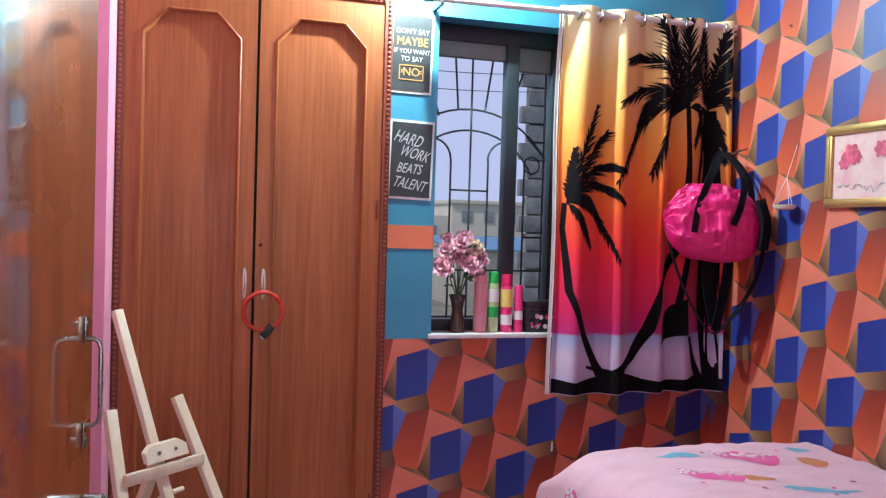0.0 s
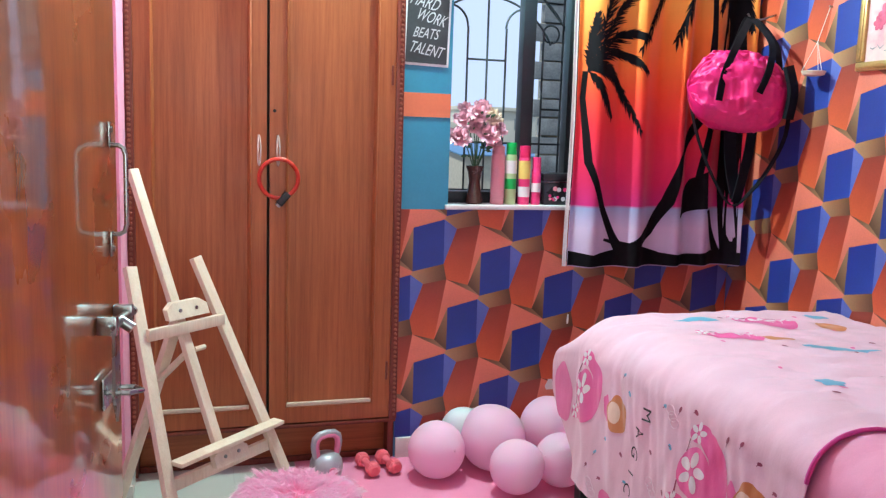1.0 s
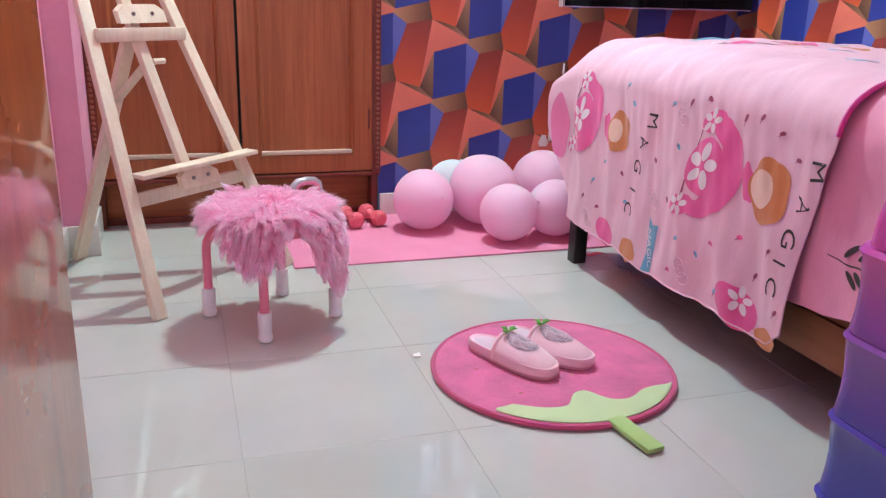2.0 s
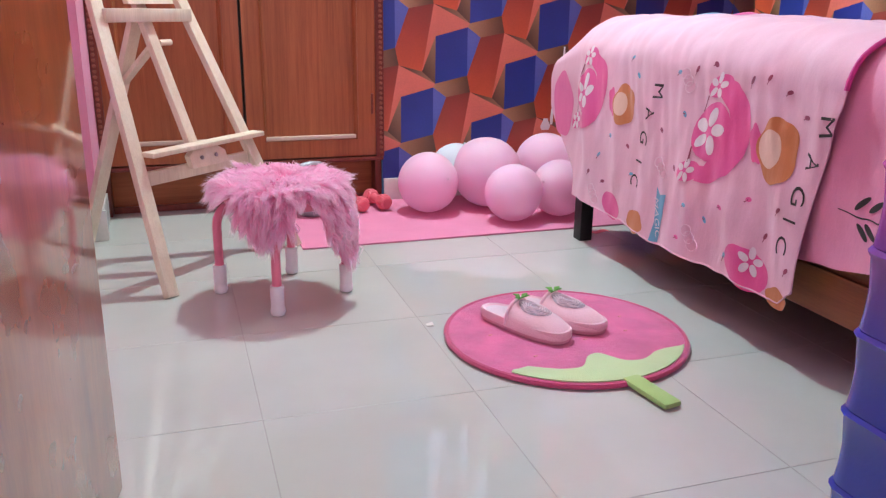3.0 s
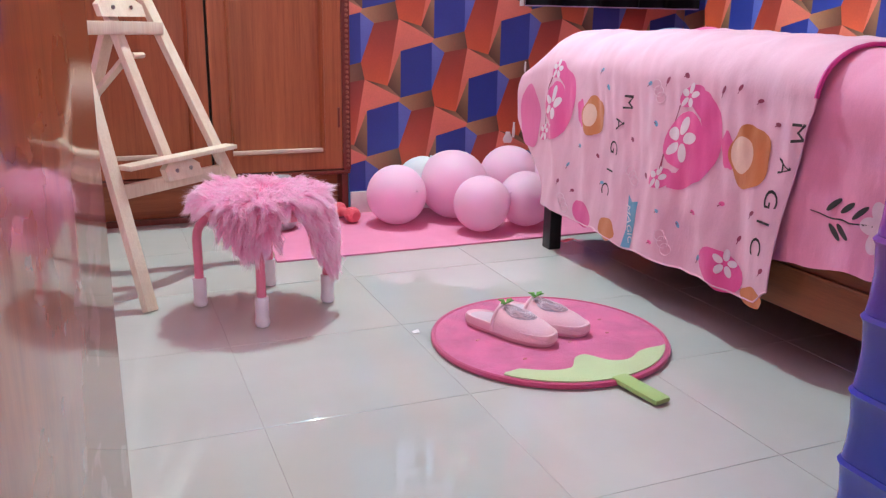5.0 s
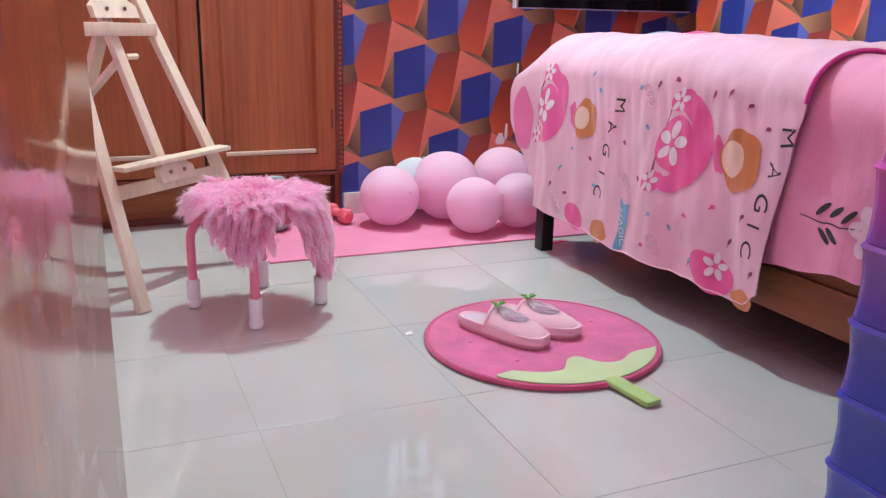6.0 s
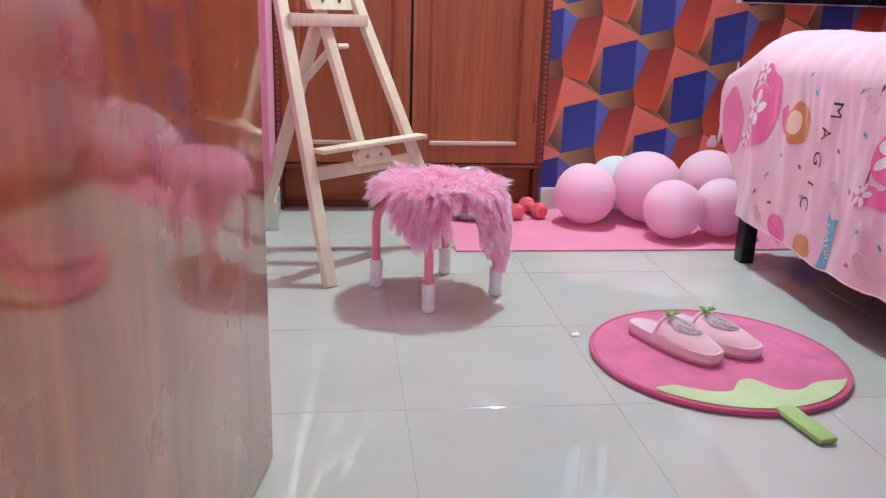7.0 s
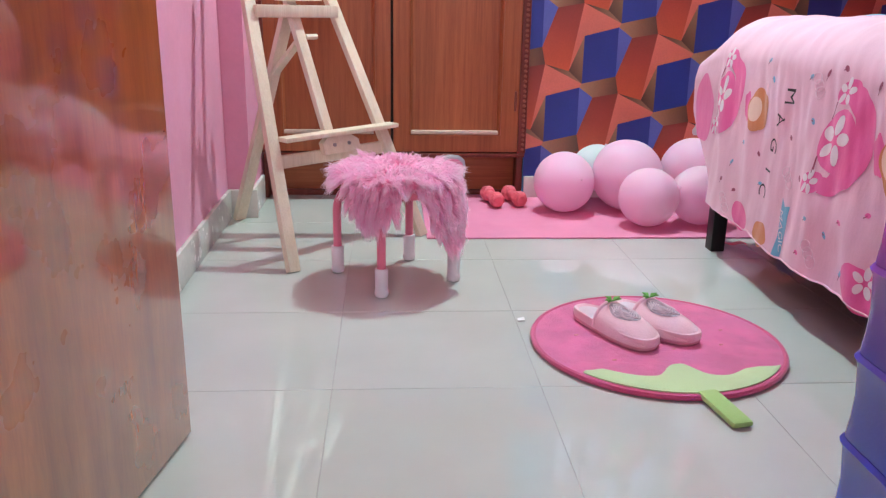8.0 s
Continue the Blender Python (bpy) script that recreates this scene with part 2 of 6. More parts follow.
M["mag"] = surface("magenta_nylon", (0.72, 0.012, 0.17), 0.45, vary=0.14, coarse=14, bump=0.1)
M["strap"] = surface("black_webbing", (0.007, 0.008, 0.012), 0.7, fine=300, spec=0.12)
M["glass"], nt, b = material("window_glass")
b.inputs["Base Color"].default_value = (0.95, 0.97, 1, 1)
b.inputs["Transmission Weight"].default_value = 1.0
b.inputs["Roughness"].default_value = 0.02
b.inputs["IOR"].default_value = 1.05
M["lamp"], nt, b = material("bulb_glow")
b.inputs["Emission Color"].default_value = (1, 0.96, 0.92, 1)
b.inputs["Emission Strength"].default_value = 12.0

# wallpaper print
WP = [
    print_ramp("paper_blue", [(0, (0.014, 0.032, 0.24)), (1, (0.024, 0.052, 0.31))]),
    print_ramp("paper_pale_blue", [(0, (0.11, 0.15, 0.50)), (1, (0.095, 0.13, 0.44))]),
    print_ramp("paper_salmon", [(0, (0.76, 0.20, 0.13)), (1, (0.68, 0.165, 0.105))]),
    print_ramp("paper_red", [(0, (0.25, 0.034, 0.022)), (0.45, (0.40, 0.055, 0.028)), (1, (0.64, 0.105, 0.035))]),
    print_ramp("paper_gold", [(0, (0.48, 0.26, 0.13)), (0.5, (0.28, 0.13, 0.06)), (1, (0.085, 0.035, 0.02))]),
    print_ramp("paper_bronze", [(0, (0.40, 0.22, 0.11)), (1, (0.06, 0.025, 0.015))]),
]


# ---- large structure ----
XW, XE, YN, YS, ZC = -0.32, 2.135, 3.14, 0.46, 2.75
floor = tagged(part("floor", bmbox(XW - 0.1, XE + 0.1, -1.6, 3.7, -0.12, -0.0009), M["grout"]), "glossy off-white square floor tiles with thin grey joints", "floor", kind="structure")
ceiling = tagged(part("ceiling", bmbox(XW - 0.1, XE + 0.1, -1.6, 3.7, ZC, ZC + 0.1), M["blush_bounce"]), "unseen plain ceiling, tinted blush to warm the bounced light", "ceiling", kind="structure")


def wall(name, x0, x1, y0, y1, z0, z1, mat, label):
    return tagged(part(name, bmbox(x0, x1, y0, y1, z0, z1), mat), label, "wall", kind="structure")


wall("wall_west", XW - 0.1, XW, -1.6, 3.7, 0, ZC, M["pink_wall"], "smooth pink painted side wall")
wall("wall_pilaster", XW, -0.245, 2.87, 3.7, 0, ZC, M["pink_wall"], "pink painted pilaster beside the wardrobe")
wall("wall_east", XE, XE + 0.1, YS, 3.7, 0, ZC, M["teal"], "side wall covered with geometric wallpaper")
wall("wall_niche", -0.245, 0.70, 3.62, 3.7, 0, ZC, M["white_wall"], "back of the wardrobe niche")
wall("wall_over_wardrobe", -0.245, 0.70, YN, 3.62, 2.26, ZC, M["teal"], "teal painted wall above the wardrobe")
WX0, WX1, WZ0, WZ1 = 0.888, 1.62, 0.985, 2.19
wall("wall_north", 0.70, WX0, YN, 3.36, 0, ZC, M["teal"], "teal wall with an orange stripe and wallpaper below")
wall("wall_north_right", WX1, XE, YN, 3.36, 0, ZC, M["teal"], "teal wall behind the curtain")
wall("wall_north_below", WX0, WX1, YN, 3.36, 0, WZ0 - 0.018, M["teal"], "wall under the window with wallpaper")
wall("wall_north_above", WX0, WX1, YN, 3.36, WZ1, ZC, M["teal"], "bright teal wall above the window")
# Walls behind the view, made pink so that shadows pick up red.
wall("wall_south", 0.62, XE, YS - 0.1, YS, 0, ZC, M["pink_wall"], "unseen pink wall beside the doorway, tints the bounced light")
wall("wall_south_left", XW, -0.27, YS - 0.1, YS, 0, ZC, M["pink_wall"], "wall strip beside the doorway")
wall("wall_south_above", -0.27, 0.62, YS - 0.1, YS, 2.08, ZC, M["pink_wall"], "unseen pink wall above the doorway, tints the bounced light")
# Unseen end wall; its opening is made up to hold the fill lamp.
for nm, a in (("wall_corridor_end", (XW, -0.30, 0, ZC)), ("wall_corridor_end_right", (0.80, XE, 0, ZC)), ("wall_corridor_end_below", (-0.30, 0.80, 0, 0.9)), ("wall_corridor_end_above", (-0.30, 0.80, 2.2, ZC))):
    wall(nm, a[0], a[1], -1.6, -1.5, a[2], a[3], M["white_wall"], "unseen corridor end wall round the opening for the fill lamp")
wall("wall_corridor_side", XE, XE + 0.1, -1.6, YS, 0, ZC, M["white_wall"], "side wall of the corridor")
tagged(part("trim", bmbox(0.702, WX0 - 0.002, YN - 0.002, YN + 0.01, 1.308, 1.395), M["orange_paint"]), "flat orange painted band on the teal wall", "stripe", kind="structure")
bm = bmbox(WX0 - 0.012, WX1, YN - 0.014, 3.34, WZ0 - 0.018, WZ0, 0.003)
tagged(part("window_sill", bm, M["sill"]), "white marble window sill with small things on it", "sill", kind="structure")

# skirting tiles
for nm, a in (("baseboard_west", (XW, XW + 0.012, YS, 2.87, 0, 0.095)), ("baseboard_pilaster", (XW, -0.222, 2.856, 2.868, 0, 0.095)),
              ("baseboard_pilaster_side", (-0.2445, -0.232, 2.868, 3.10, 0, 0.095)), ("baseboard_north", (0.705, XE, YN - 0.012, YN, 0, 0.085)),
              ("baseboard_east", (XE - 0.012, XE, YS, YN - 0.012, 0, 0.085))):
    tagged(part(nm, bmbox(*a, 0.003), M["skirting"]), "low polished stone skirting along the wall", "skirting", kind="structure")


# wallpaper: one repeat of the print, laid out again and again and cut to the wall
V1, V2 = Vector((0.270, -0.100)), Vector((-0.128, -0.210))
TL, TR, BR, BL, TIP = Vector((0, 0)), Vector((0.120, 0.031)), Vector((0.121, -0.139)), Vector((0, -0.166)), Vector((0.170, -0.005))
SS, RR, LL = Vector((-0.008, 0.111)), Vector((0.128, 0.044)), Vector((-0.050, -0.122))
CELL = [  # print number, outline, two points along which its gradient runs
    (0, (TL, TR, BR, BL), TL, BR),
    (1, (TR, TIP, BR), TR, BR),
    (2, (SS, RR, TR, TL, LL), SS, LL),
    (3, (TIP, V1 + SS, V1 + LL, V1 + V2 + SS, BR), (TIP + V1 + SS) / 2, (V1 + LL + V1 + V2 + SS) / 2),
    (4, (BL, BR, V1 + V2 + SS, V2 + TIP, V2 + TR), V2 + TR, V1 + V2 + SS + Vector((0.01, 0.02))),
    (5, (TL, LL, BL), (TL + BL) / 2, LL + Vector((-0.005, 0))),
    (5, (LL, BL, V2 + SS), BL, V2 + SS),
]


def wallpaper(name, origin, u_axis, u0, u1, z0, z1, first, label):
    """The print on a wall from u0 to u1 along u_axis and z0 to z1; first: where one blue face has its upper left corner."""
    bm = bmesh.new()
    uv = bm.loops.layers.uv.new("UVMap")
    ua, o, normal = Vector(u_axis), Vector(origin), Vector(u_axis).cross(Vector((0, 0, 1)))
    for i in range(-16, 17):
        for j in range(-18, 19):
            c = Vector(first) + i * V1 + j * V2
            if not (u0 - 0.5 < c.x < u1 + 0.5 and z0 - 0.5 < c.y < z1 + 0.5):
                continue
            for k, outline, ga, gb in CELL:
                vs = [bm.verts.new(o + ua * (c + p).x + Vector((0, 0, (c + p).y))) for p in outline]
                f = bm.faces.new(vs)
                f.material_index = k
                g = gb - ga
                for loop, p in zip(f.loops, outline):
                    loop[uv].uv = (min(1, max(0, (p - ga).dot(g) / g.length_squared)), 0.5)
    for co, no in ((o + ua * u0, -ua), (o + ua * u1, ua), (o + Vector((0, 0, z0)), Vector((0, 0, -1))), (o + Vector((0, 0, z1)), Vector((0, 0, 1)))):
        bmesh.ops.bisect_plane(bm, geom=bm.verts[:] + bm.edges[:] + bm.faces[:], plane_co=co, plane_no=no, clear_outer=True)
    bmesh.ops.remove_doubles(bm, verts=bm.verts[:], dist=0.0004)
    for v in bm.verts:
        v.co += normal * 0.003
    return tagged(part(name, bm, WP, smooth=False), label, "wallpaper", kind="structure")


EAST_U, EAST_Z = 0.527, 1.214
wallpaper("wallpaper_north", (0, YN, 0), (1, 0, 0), 0.701, XE - 0.004, 0.085, 0.967, (1.027, 0.798), "glossy wallpaper of blue, orange and bronze blocks")
wallpaper("wallpaper_east", (XE, YN, 0), (0, -1, 0), 0.004, YN - YS, 0.085, ZC - 0.002, (EAST_U, EAST_Z), "wallpaper of blue, orange and bronze blocks")

# ---- window ----
window = thing("window_1", (1.25, 3.25, WZ0), "black sliding window with a curved iron grille outside", "window")
window["kind"] = "structure"
for nm, a in (("window_frame", (WX0, WX0 + 0.02, 3.25, 3.29, WZ0, WZ1)), ("window_frame", (1.40, 1.475, 3.235, 3.29, WZ0, WZ1)), ("window_frame", (1.475, WX1, 3.24, 3.29, WZ0, WZ1)),
              ("window_frame", (WX0, 1.40, 3.235, 3.29, WZ0, WZ0 + 0.045)), ("mullion", (1.20, 1.252, 3.225, 3.28, WZ0 + 0.045, 2.13)), ("window_frame", (WX0, 1.40, 3.235, 3.29, 2.125, WZ1))):
    part(nm, bmbox(*a, 0.004), M["alu"], window)
part("top_rail", bmbox(WX0 + 0.02, 1.20, 3.245, 3.28, 2.065, 2.125, 0.003), M["grey_bar"], window, "grey rail at the top of the pane")
part("top_rail", bmbox(1.252, 1.40, 3.255, 3.28, 2.03, 2.125, 0.003), M["grey_bar"], window, "grey rail at the top of the pane")
pane = part("pane", bmbox(1.252, 1.40, 3.262, 3.266, WZ0 + 0.045, 2.03), M["glass"], window)
pane.visible_shadow = False


def arc(cx, cz, r, a0, a1, y, n=18):
    return [(cx + r * math.cos(radians(a0 + (a1 - a0) * k / n)), y, cz + r * math.sin(radians(a0 + (a1 - a0) * k / n))) for k in range(n + 1)]


GY = 3.325
grille = tagged(thing("grille", (1.2, GY, WZ0), "", "grille"), "thin iron window grille with arches and scrolls", "grille")
bars = [[(1.087, GY, WZ0), (1.087, GY, WZ1)], [(1.005, GY, WZ0), (1.005, GY, 1.67)], [(1.165, GY, WZ0), (1.165, GY, 1.67)], [(1.325, GY, WZ0), (1.325, GY, 1.66)], [(1.41, GY, WZ0), (1.41, GY, WZ1)],
        [(0.925, GY, WZ0), (0.925, GY, 1.6)], [(1.005, GY, 1.545), (1.165, GY, 1.545)], [(0.9, GY, 1.22), (1.6, GY, 1.22)], [(1.325, GY, 1.36), (1.41, GY, 1.36)], [(0.9, GY, 1.03), (1.6, GY, 1.03)],
        arc(1.087, 1.49, 0.385, 25, 155, GY + 0.006), arc(1.087, 1.49, 0.30, 25, 155, GY + 0.006), arc(0.925, 1.67, 0.08, 0, 95, GY + 0.006), arc(1.245, 1.67, 0.08, 180, 60, GY + 0.006), arc(1.36, 1.66, 0.035, -90, 250, GY + 0.006),
        [(1.03, GY, 1.87), (1.005, GY, WZ1)], [(1.145, GY, 1.87), (1.19, GY, WZ1)], [(1.24, GY, 1.84), (1.36, GY, WZ1)], [(0.95, GY, 1.84), (0.9, GY, 2.0)], [(1.33, GY, 1.78), (1.6, GY, 1.5)]]
for pts in bars:
    part("bar", bmtube(pts, 0.0042, 6), M["grille"], grille)

# ---- outside ----
def prism_roof(x0, x1, y0, y1, z0, z1):
    """A single-pitch sheet roof that rises from y0 to y1."""
    bm = bmesh.new()
    v = [bm.verts.new(p) for p in ((x0, y0, z0), (x1, y0, z0), (x1, y1, z1), (x0, y1, z1), (x0, y0, z0 - 0.08), (x1, y0, z0 - 0.08), (x1, y1, z1 - 0.08), (x0, y1, z1 - 0.08))]
    for q in ((0, 1, 2, 3), (7, 6, 5, 4), (0, 4, 5, 1), (1, 5, 6, 2), (2, 6, 7, 3), (3, 7, 4, 0)):
        bm.faces.new([v[i] for i in q])
    return bm


M["far_wall"] = surface("sunlit_render", (0.55, 0.50, 0.45), 0.8, vary=0.12)
M["blue_roof"] = surface("blue_sheeting", (0.16, 0.33, 0.60), 0.6)
M["ground"] = surface("dusty_ground", (0.30, 0.27, 0.23), 0.9, vary=0.2, coarse=0.5)
M["brick"] = surface("weathered_block", (0.40, 0.40, 0.43), 0.85, vary=0.35, coarse=9)
tagged(part("ground", bmbox(-150, 150, 3.75, 400, -3.2, -3.1), M["ground"]), "dusty open ground far below the window", "ground", kind="structure")
M["far_cream"] = surface("pale_far_render", (0.70, 0.66, 0.62), 0.8, vary=0.1, coarse=0.3)
M["far_pane"] = surface("far_window", (0.30, 0.32, 0.36), 0.5)
house = thing("far_building", (40, 94, -3.1), "pale cream flat-roofed building in the distance", "building")
part("wall", bmbox(28.2, 62, 90, 100, -3.1, 4.3, 0.05), M["far_cream"], house)
part("roof", bmbox(27.9, 62.3, 89.7, 100.3, 4.3, 4.75, 0.05), M["far_cream"], house, "flat roof edge")
part("side_wing", bmbox(20, 28.2, 91, 100, -3.1, 2.9, 0.05), M["far_cream"], house, "lower wing")
for k in range(9):
    for z in (-0.6, 2.2):
        part("window", bmbox(29.4 + k * 2.7, 30.6 + k * 2.7, 89.9, 90.02, z, z + 1.3, 0.02), M["far_pane"], house)
for k in range(3):
    part("window", bmbox(20.8 + k * 2.4, 21.9 + k * 2.4, 90.9, 91.02, 0.5, 1.8, 0.02), M["far_pane"], house)
shed = thing("shed", (19, 48, -3.1), "low shed with a blue sheet roof", "shed")
part("wall", bmbox(14.6, 25, 45.4, 52, -3.1, 0.30, 0.03), M["far_wall"], shed)
part("roof", prism_roof(14.2, 25.4, 45.0, 52.4, 0.28, 0.95), M["blue_roof"], shed)
near = thing("brick_building", (2.6, 5.5, -3.1), "grey block-work corner of the neighbouring house", "building")
part("wall", bmbox(2.06, 4.6, 5.04, 5.12, -3.1, 6.5), M["far_wall"], near)
rng = random.Random(4)
for row in range(40):
    z = 0.0 + row * 0.115
    for col in range(3):
        x = 2.03 + col * 0.24 + (0.0 if row % 2 else -0.05)
        part("block", bmbox(x, x + 0.228, 5.0 - rng.uniform(0, 0.014), 5.04, z, z + 0.105, 0.006), M["brick"], near)
for k in range(3):
    a, b2 = Vector((0.3, 3.372, 1.98 + 0.07 * k)), Vector((2.2, 5.0, 2.28 + 0.11 * k))
    tagged(part("cable", bmtube([a.lerp(b2, s / 12) - Vector((0, 0, 0.03 * math.sin(math.pi * s / 12))) for s in range(13)], 0.0022, 5), M["grille"]), "thin dark overhead cable outside the window", "cable", "overhead cables")
M["haze"], nt, b = material("bright_sky_haze")
b.inputs["Base Color"].default_value = (0, 0, 0, 1)
b.inputs["Emission Color"].default_value = (0.58, 0.66, 1.0, 1)
b.inputs["Emission Strength"].default_value = 1.05
tagged(part("backdrop", bmbox(-400, 500, 420, 421, -60, 400), M["haze"]), "pale bright sky beyond the window", "sky", kind="structure")

# ---- wall lamp, just above the view ----
lamp = thing("wall_lamp", (LAMP[0], YN, LAMP[2]), "small white bulb lamp on the teal wall", "lamp")
bm = lathe([(0.03, 0), (0.032, 0.01), (0.02, 0.014), (0.018, 0.03)], (0, 0, 0), 16)
bm.transform(pose(LAMP[0], YN, LAMP[2], 90))
part("holder", bm, M["cap_white"], lamp)
bm = bmesh.new()
bmesh.ops.create_uvsphere(bm, u_segments=16, v_segments=10, radius=0.028)
bm.transform(pose(LAMP[0], YN - 0.045, LAMP[2]))
part("bulb", bm, M["lamp"], lamp, "glowing white bulb")


# ---- wardrobe ----
FY = 3.115
ward = thing("wardrobe", (0.23, FY, 0), "built-in reddish-brown wooden wardrobe with two panelled doors", "wardrobe")
part("body", bmbox(-0.236, 0.695, FY + 0.026, 3.60, 0.165, 2.215, 0.003), M["ward_dark"], ward)
part("plinth", bmbox(-0.225, 0.675, 3.20, 3.5, 0.0, 0.165, 0.003), M["ward_x"], ward)
part("ledge", bmbox(-0.236, 0.70, FY - 0.004, FY + 0.10, 0.158, 0.172, 0.004), M["ward_dark"], ward)
part("plinth_strip", bmbox(-0.225, 0.675, 3.185, 3.20, 0.0, 0.022, 0.003), M["ward_dark"], ward)


def panel_outline(x0, x1, z0, z1, c):
    return [(x0, z0), (x1, z0), (x1, z1 - c), (x1 - c * 0.95, z1), (x0 + c * 0.95, z1), (x0, z1 - c)]


def wardrobe_door(x0, x1, px0, px1, top, hx):
    z0, z1 = 0.178, 2.205
    out = panel_outline(px0, px1, 0.238, top, 0.085)
    bm = bmesh.new()
    y0, y1 = FY, FY + 0.024
    # front frame with an eight-cornered opening
    ring = lambda pts, y: [bm.verts.new((x, y, z)) for x, z in pts]
    outer = ring([(x0, z0), (x1, z0), (x1, z1 - 0.3), (x1, z1), (x0, z1), (x0, z1 - 0.3)], y0)
    outer_b = ring([(x0, z0), (x1, z0), (x1, z1 - 0.3), (x1, z1), (x0, z1), (x0, z1 - 0.3)], y1)
    hole = ring(out, y0)
    deep = ring(panel_outline(px0 + 0.010, px1 - 0.010, 0.250, top - 0.010, 0.080), y0 + 0.016)
    n = 6
    for k in range(n):
        j = (k + 1) % n
        bm.faces.new((outer[k], outer[j], hole[j], hole[k]))
        bm.faces.new((hole[k], hole[j], deep[j], deep[k]))
        bm.faces.new((outer[k], outer_b[k], outer_b[j], outer[j]))
    bm.faces.new(outer_b)
    bmesh.ops.recalc_face_normals(bm, faces=bm.faces)
    leaf = part("door", bm, M["ward"], ward)
    part("panel", prism(panel_outline(px0 + 0.006, px1 - 0.006, 0.246, top - 0.006, 0.081), "y", y0 + 0.0155, y0 + 0.022), M["ward"], leaf)
    part("moulding", bmtube([(x, y0 + 0.001, z) for x, z in out], 0.0048, 8, closed=True), M["ward"], leaf)
    part("lower_ledge", bmbox(px0 + 0.004, px1 - 0.004, y0 - 0.001, y0 + 0.015, 0.240, 0.254, 0.003), M["highlight_edge"], leaf, "lower edge of the panel, its highlight painted pale")
    # clear oval pull
    hz = 1.172
    bm = bmtube([(hx + 0.0045 * math.cos(a), y0 - 0.012 - 0.012 * (1 - abs(math.sin(a))), hz + 0.052 * math.sin(a)) for a in [k * math.tau / 24 for k in range(24)]], 0.0032, 8, closed=True)
    part("handle", bm, M["acrylic"], leaf, "clear acrylic oval pull")
    for s in (-1, 1):
        part("screw", bmtube([(hx, y0 - 0.013, hz + s * 0.05), (hx, y0 + 0.002, hz + s * 0.05)], 0.004, 8), M["steel"], leaf)
    return leaf


M["acrylic"], nt, b = material("clear_acrylic")
b.inputs["Base Color"].default_value = (0.92, 0.78, 0.72, 1)
b.inputs["Roughness"].default_value = 0.12
b.inputs["Transmission Weight"].default_value = 0.55
left_leaf = wardrobe_door(-0.218, 0.216, -0.164, 0.160, 2.112, 0.189)
right_leaf = wardrobe_door(0.226, 0.672, 0.284, 0.606, 2.118, 0.254)
# Strip that paints the shade between the two leaves.
part("centre_gap", bmbox(0.2165, 0.2255, FY + 0.018, FY + 0.025, 0.178, 2.205), M["gap"], ward)
bm = bmtube([(0.243, FY - 0.001, 1.309), (0.243, FY + 0.004, 1.309)], 0.006, 10)
part("keyhole", bm, M["gap"], right_leaf, "keyhole with its shade painted near black")
for z in (1.45, 0.36):
    part("hinge", bmbox(0.656, 0.664, FY - 0.004, FY + 0.002, z - 0.035, z + 0.035, 0.002), M["ward_dark"], right_leaf, "dark narrow hinge")
part("side_return", bmbox(0.676, 0.6995, FY + 0.03, 3.60, 0.0, 0.158, 0.002), M["ward_dark"], ward)
part("side_return", bmbox(-0.243, -0.226, FY + 0.03, 3.60, 0.0, 0.158, 0.002), M["ward_dark"], ward)
# rope-like bead round the front
part("trim_strip", bmbox(0.672, 0.702, FY - 0.006, FY + 0.03, 0.172, 2.232, 0.003), M["ward_dark"], ward)
part("trim_strip", bmbox(-0.244, -0.2185, FY - 0.006, FY + 0.03, 0.172, 2.232, 0.003), M["ward_dark"], ward)
part("trim_strip", bmbox(-0.2185, 0.672, FY - 0.006, FY + 0.03, 2.206, 2.232, 0.003), M["ward_dark"], ward)


def bead_row(a, b, n, slant):
    a, b = Vector(a), Vector(b)
    bm = bmesh.new()
    d = (b - a).normalized()
    w = d.cross(Vector((0, 1, 0)))
    for k in range(n):
        c = a.lerp(b, (k + 0.5) / n)
        m = Matrix((w, Vector((0, 1, 0)), d)).transposed().to_4x4()
        m.translation = c
        h = (b - a).length / n * 0.40
        r = bmesh.ops.create_icosphere(bm, subdivisions=1, radius=1)
        bmesh.ops.transform(bm, matrix=m @ Matrix.Rotation(radians(slant), 4, "Y") @ Matrix.Diagonal((0.0068, 0.005, h, 1)), verts=r["verts"])
    return bm


part("bead", bead_row((0.690, FY - 0.007, 0.18), (0.690, FY - 0.007, 2.225), 118, 25), M["bead"], ward, "carved rope bead along the edge")
part("bead", bead_row((-0.233, FY - 0.007, 0.18), (-0.233, FY - 0.007, 2.225), 118, 25), M["bead"], ward, "carved rope bead along the edge")
part("bead", bead_row((-0.22, FY - 0.007, 2.219), (0.675, FY - 0.007, 2.219), 52, 25), M["bead"], ward, "carved rope bead along the edge")

M["red_cable"] = surface("red_cable", (0.55, 0.025, 0.012), 0.3, vary=0.05, bump=0.03, coat=0.4)
lock = thing("cable_lock", (0.257, FY - 0.03, 1.0), "red looped cable lock hung on the wardrobe handles", "cable lock")
part("cable", bmtube([(0.255 + 0.067 * math.sin(a), FY - 0.026 - 0.006 * math.cos(a), 1.076 + 0.068 * math.cos(a)) for a in [k * math.tau / 40 for k in range(40)]], 0.0075, 10, closed=True), M["red_cable"], lock)
m = pose(0.272, FY - 0.024, 1.005, 0, -50, 0)
part("lock_body", bmbox(-0.026, 0.026, -0.011, 0.011, -0.013, 0.013, 0.005, m), M["black"], lock, "black lock cylinder")
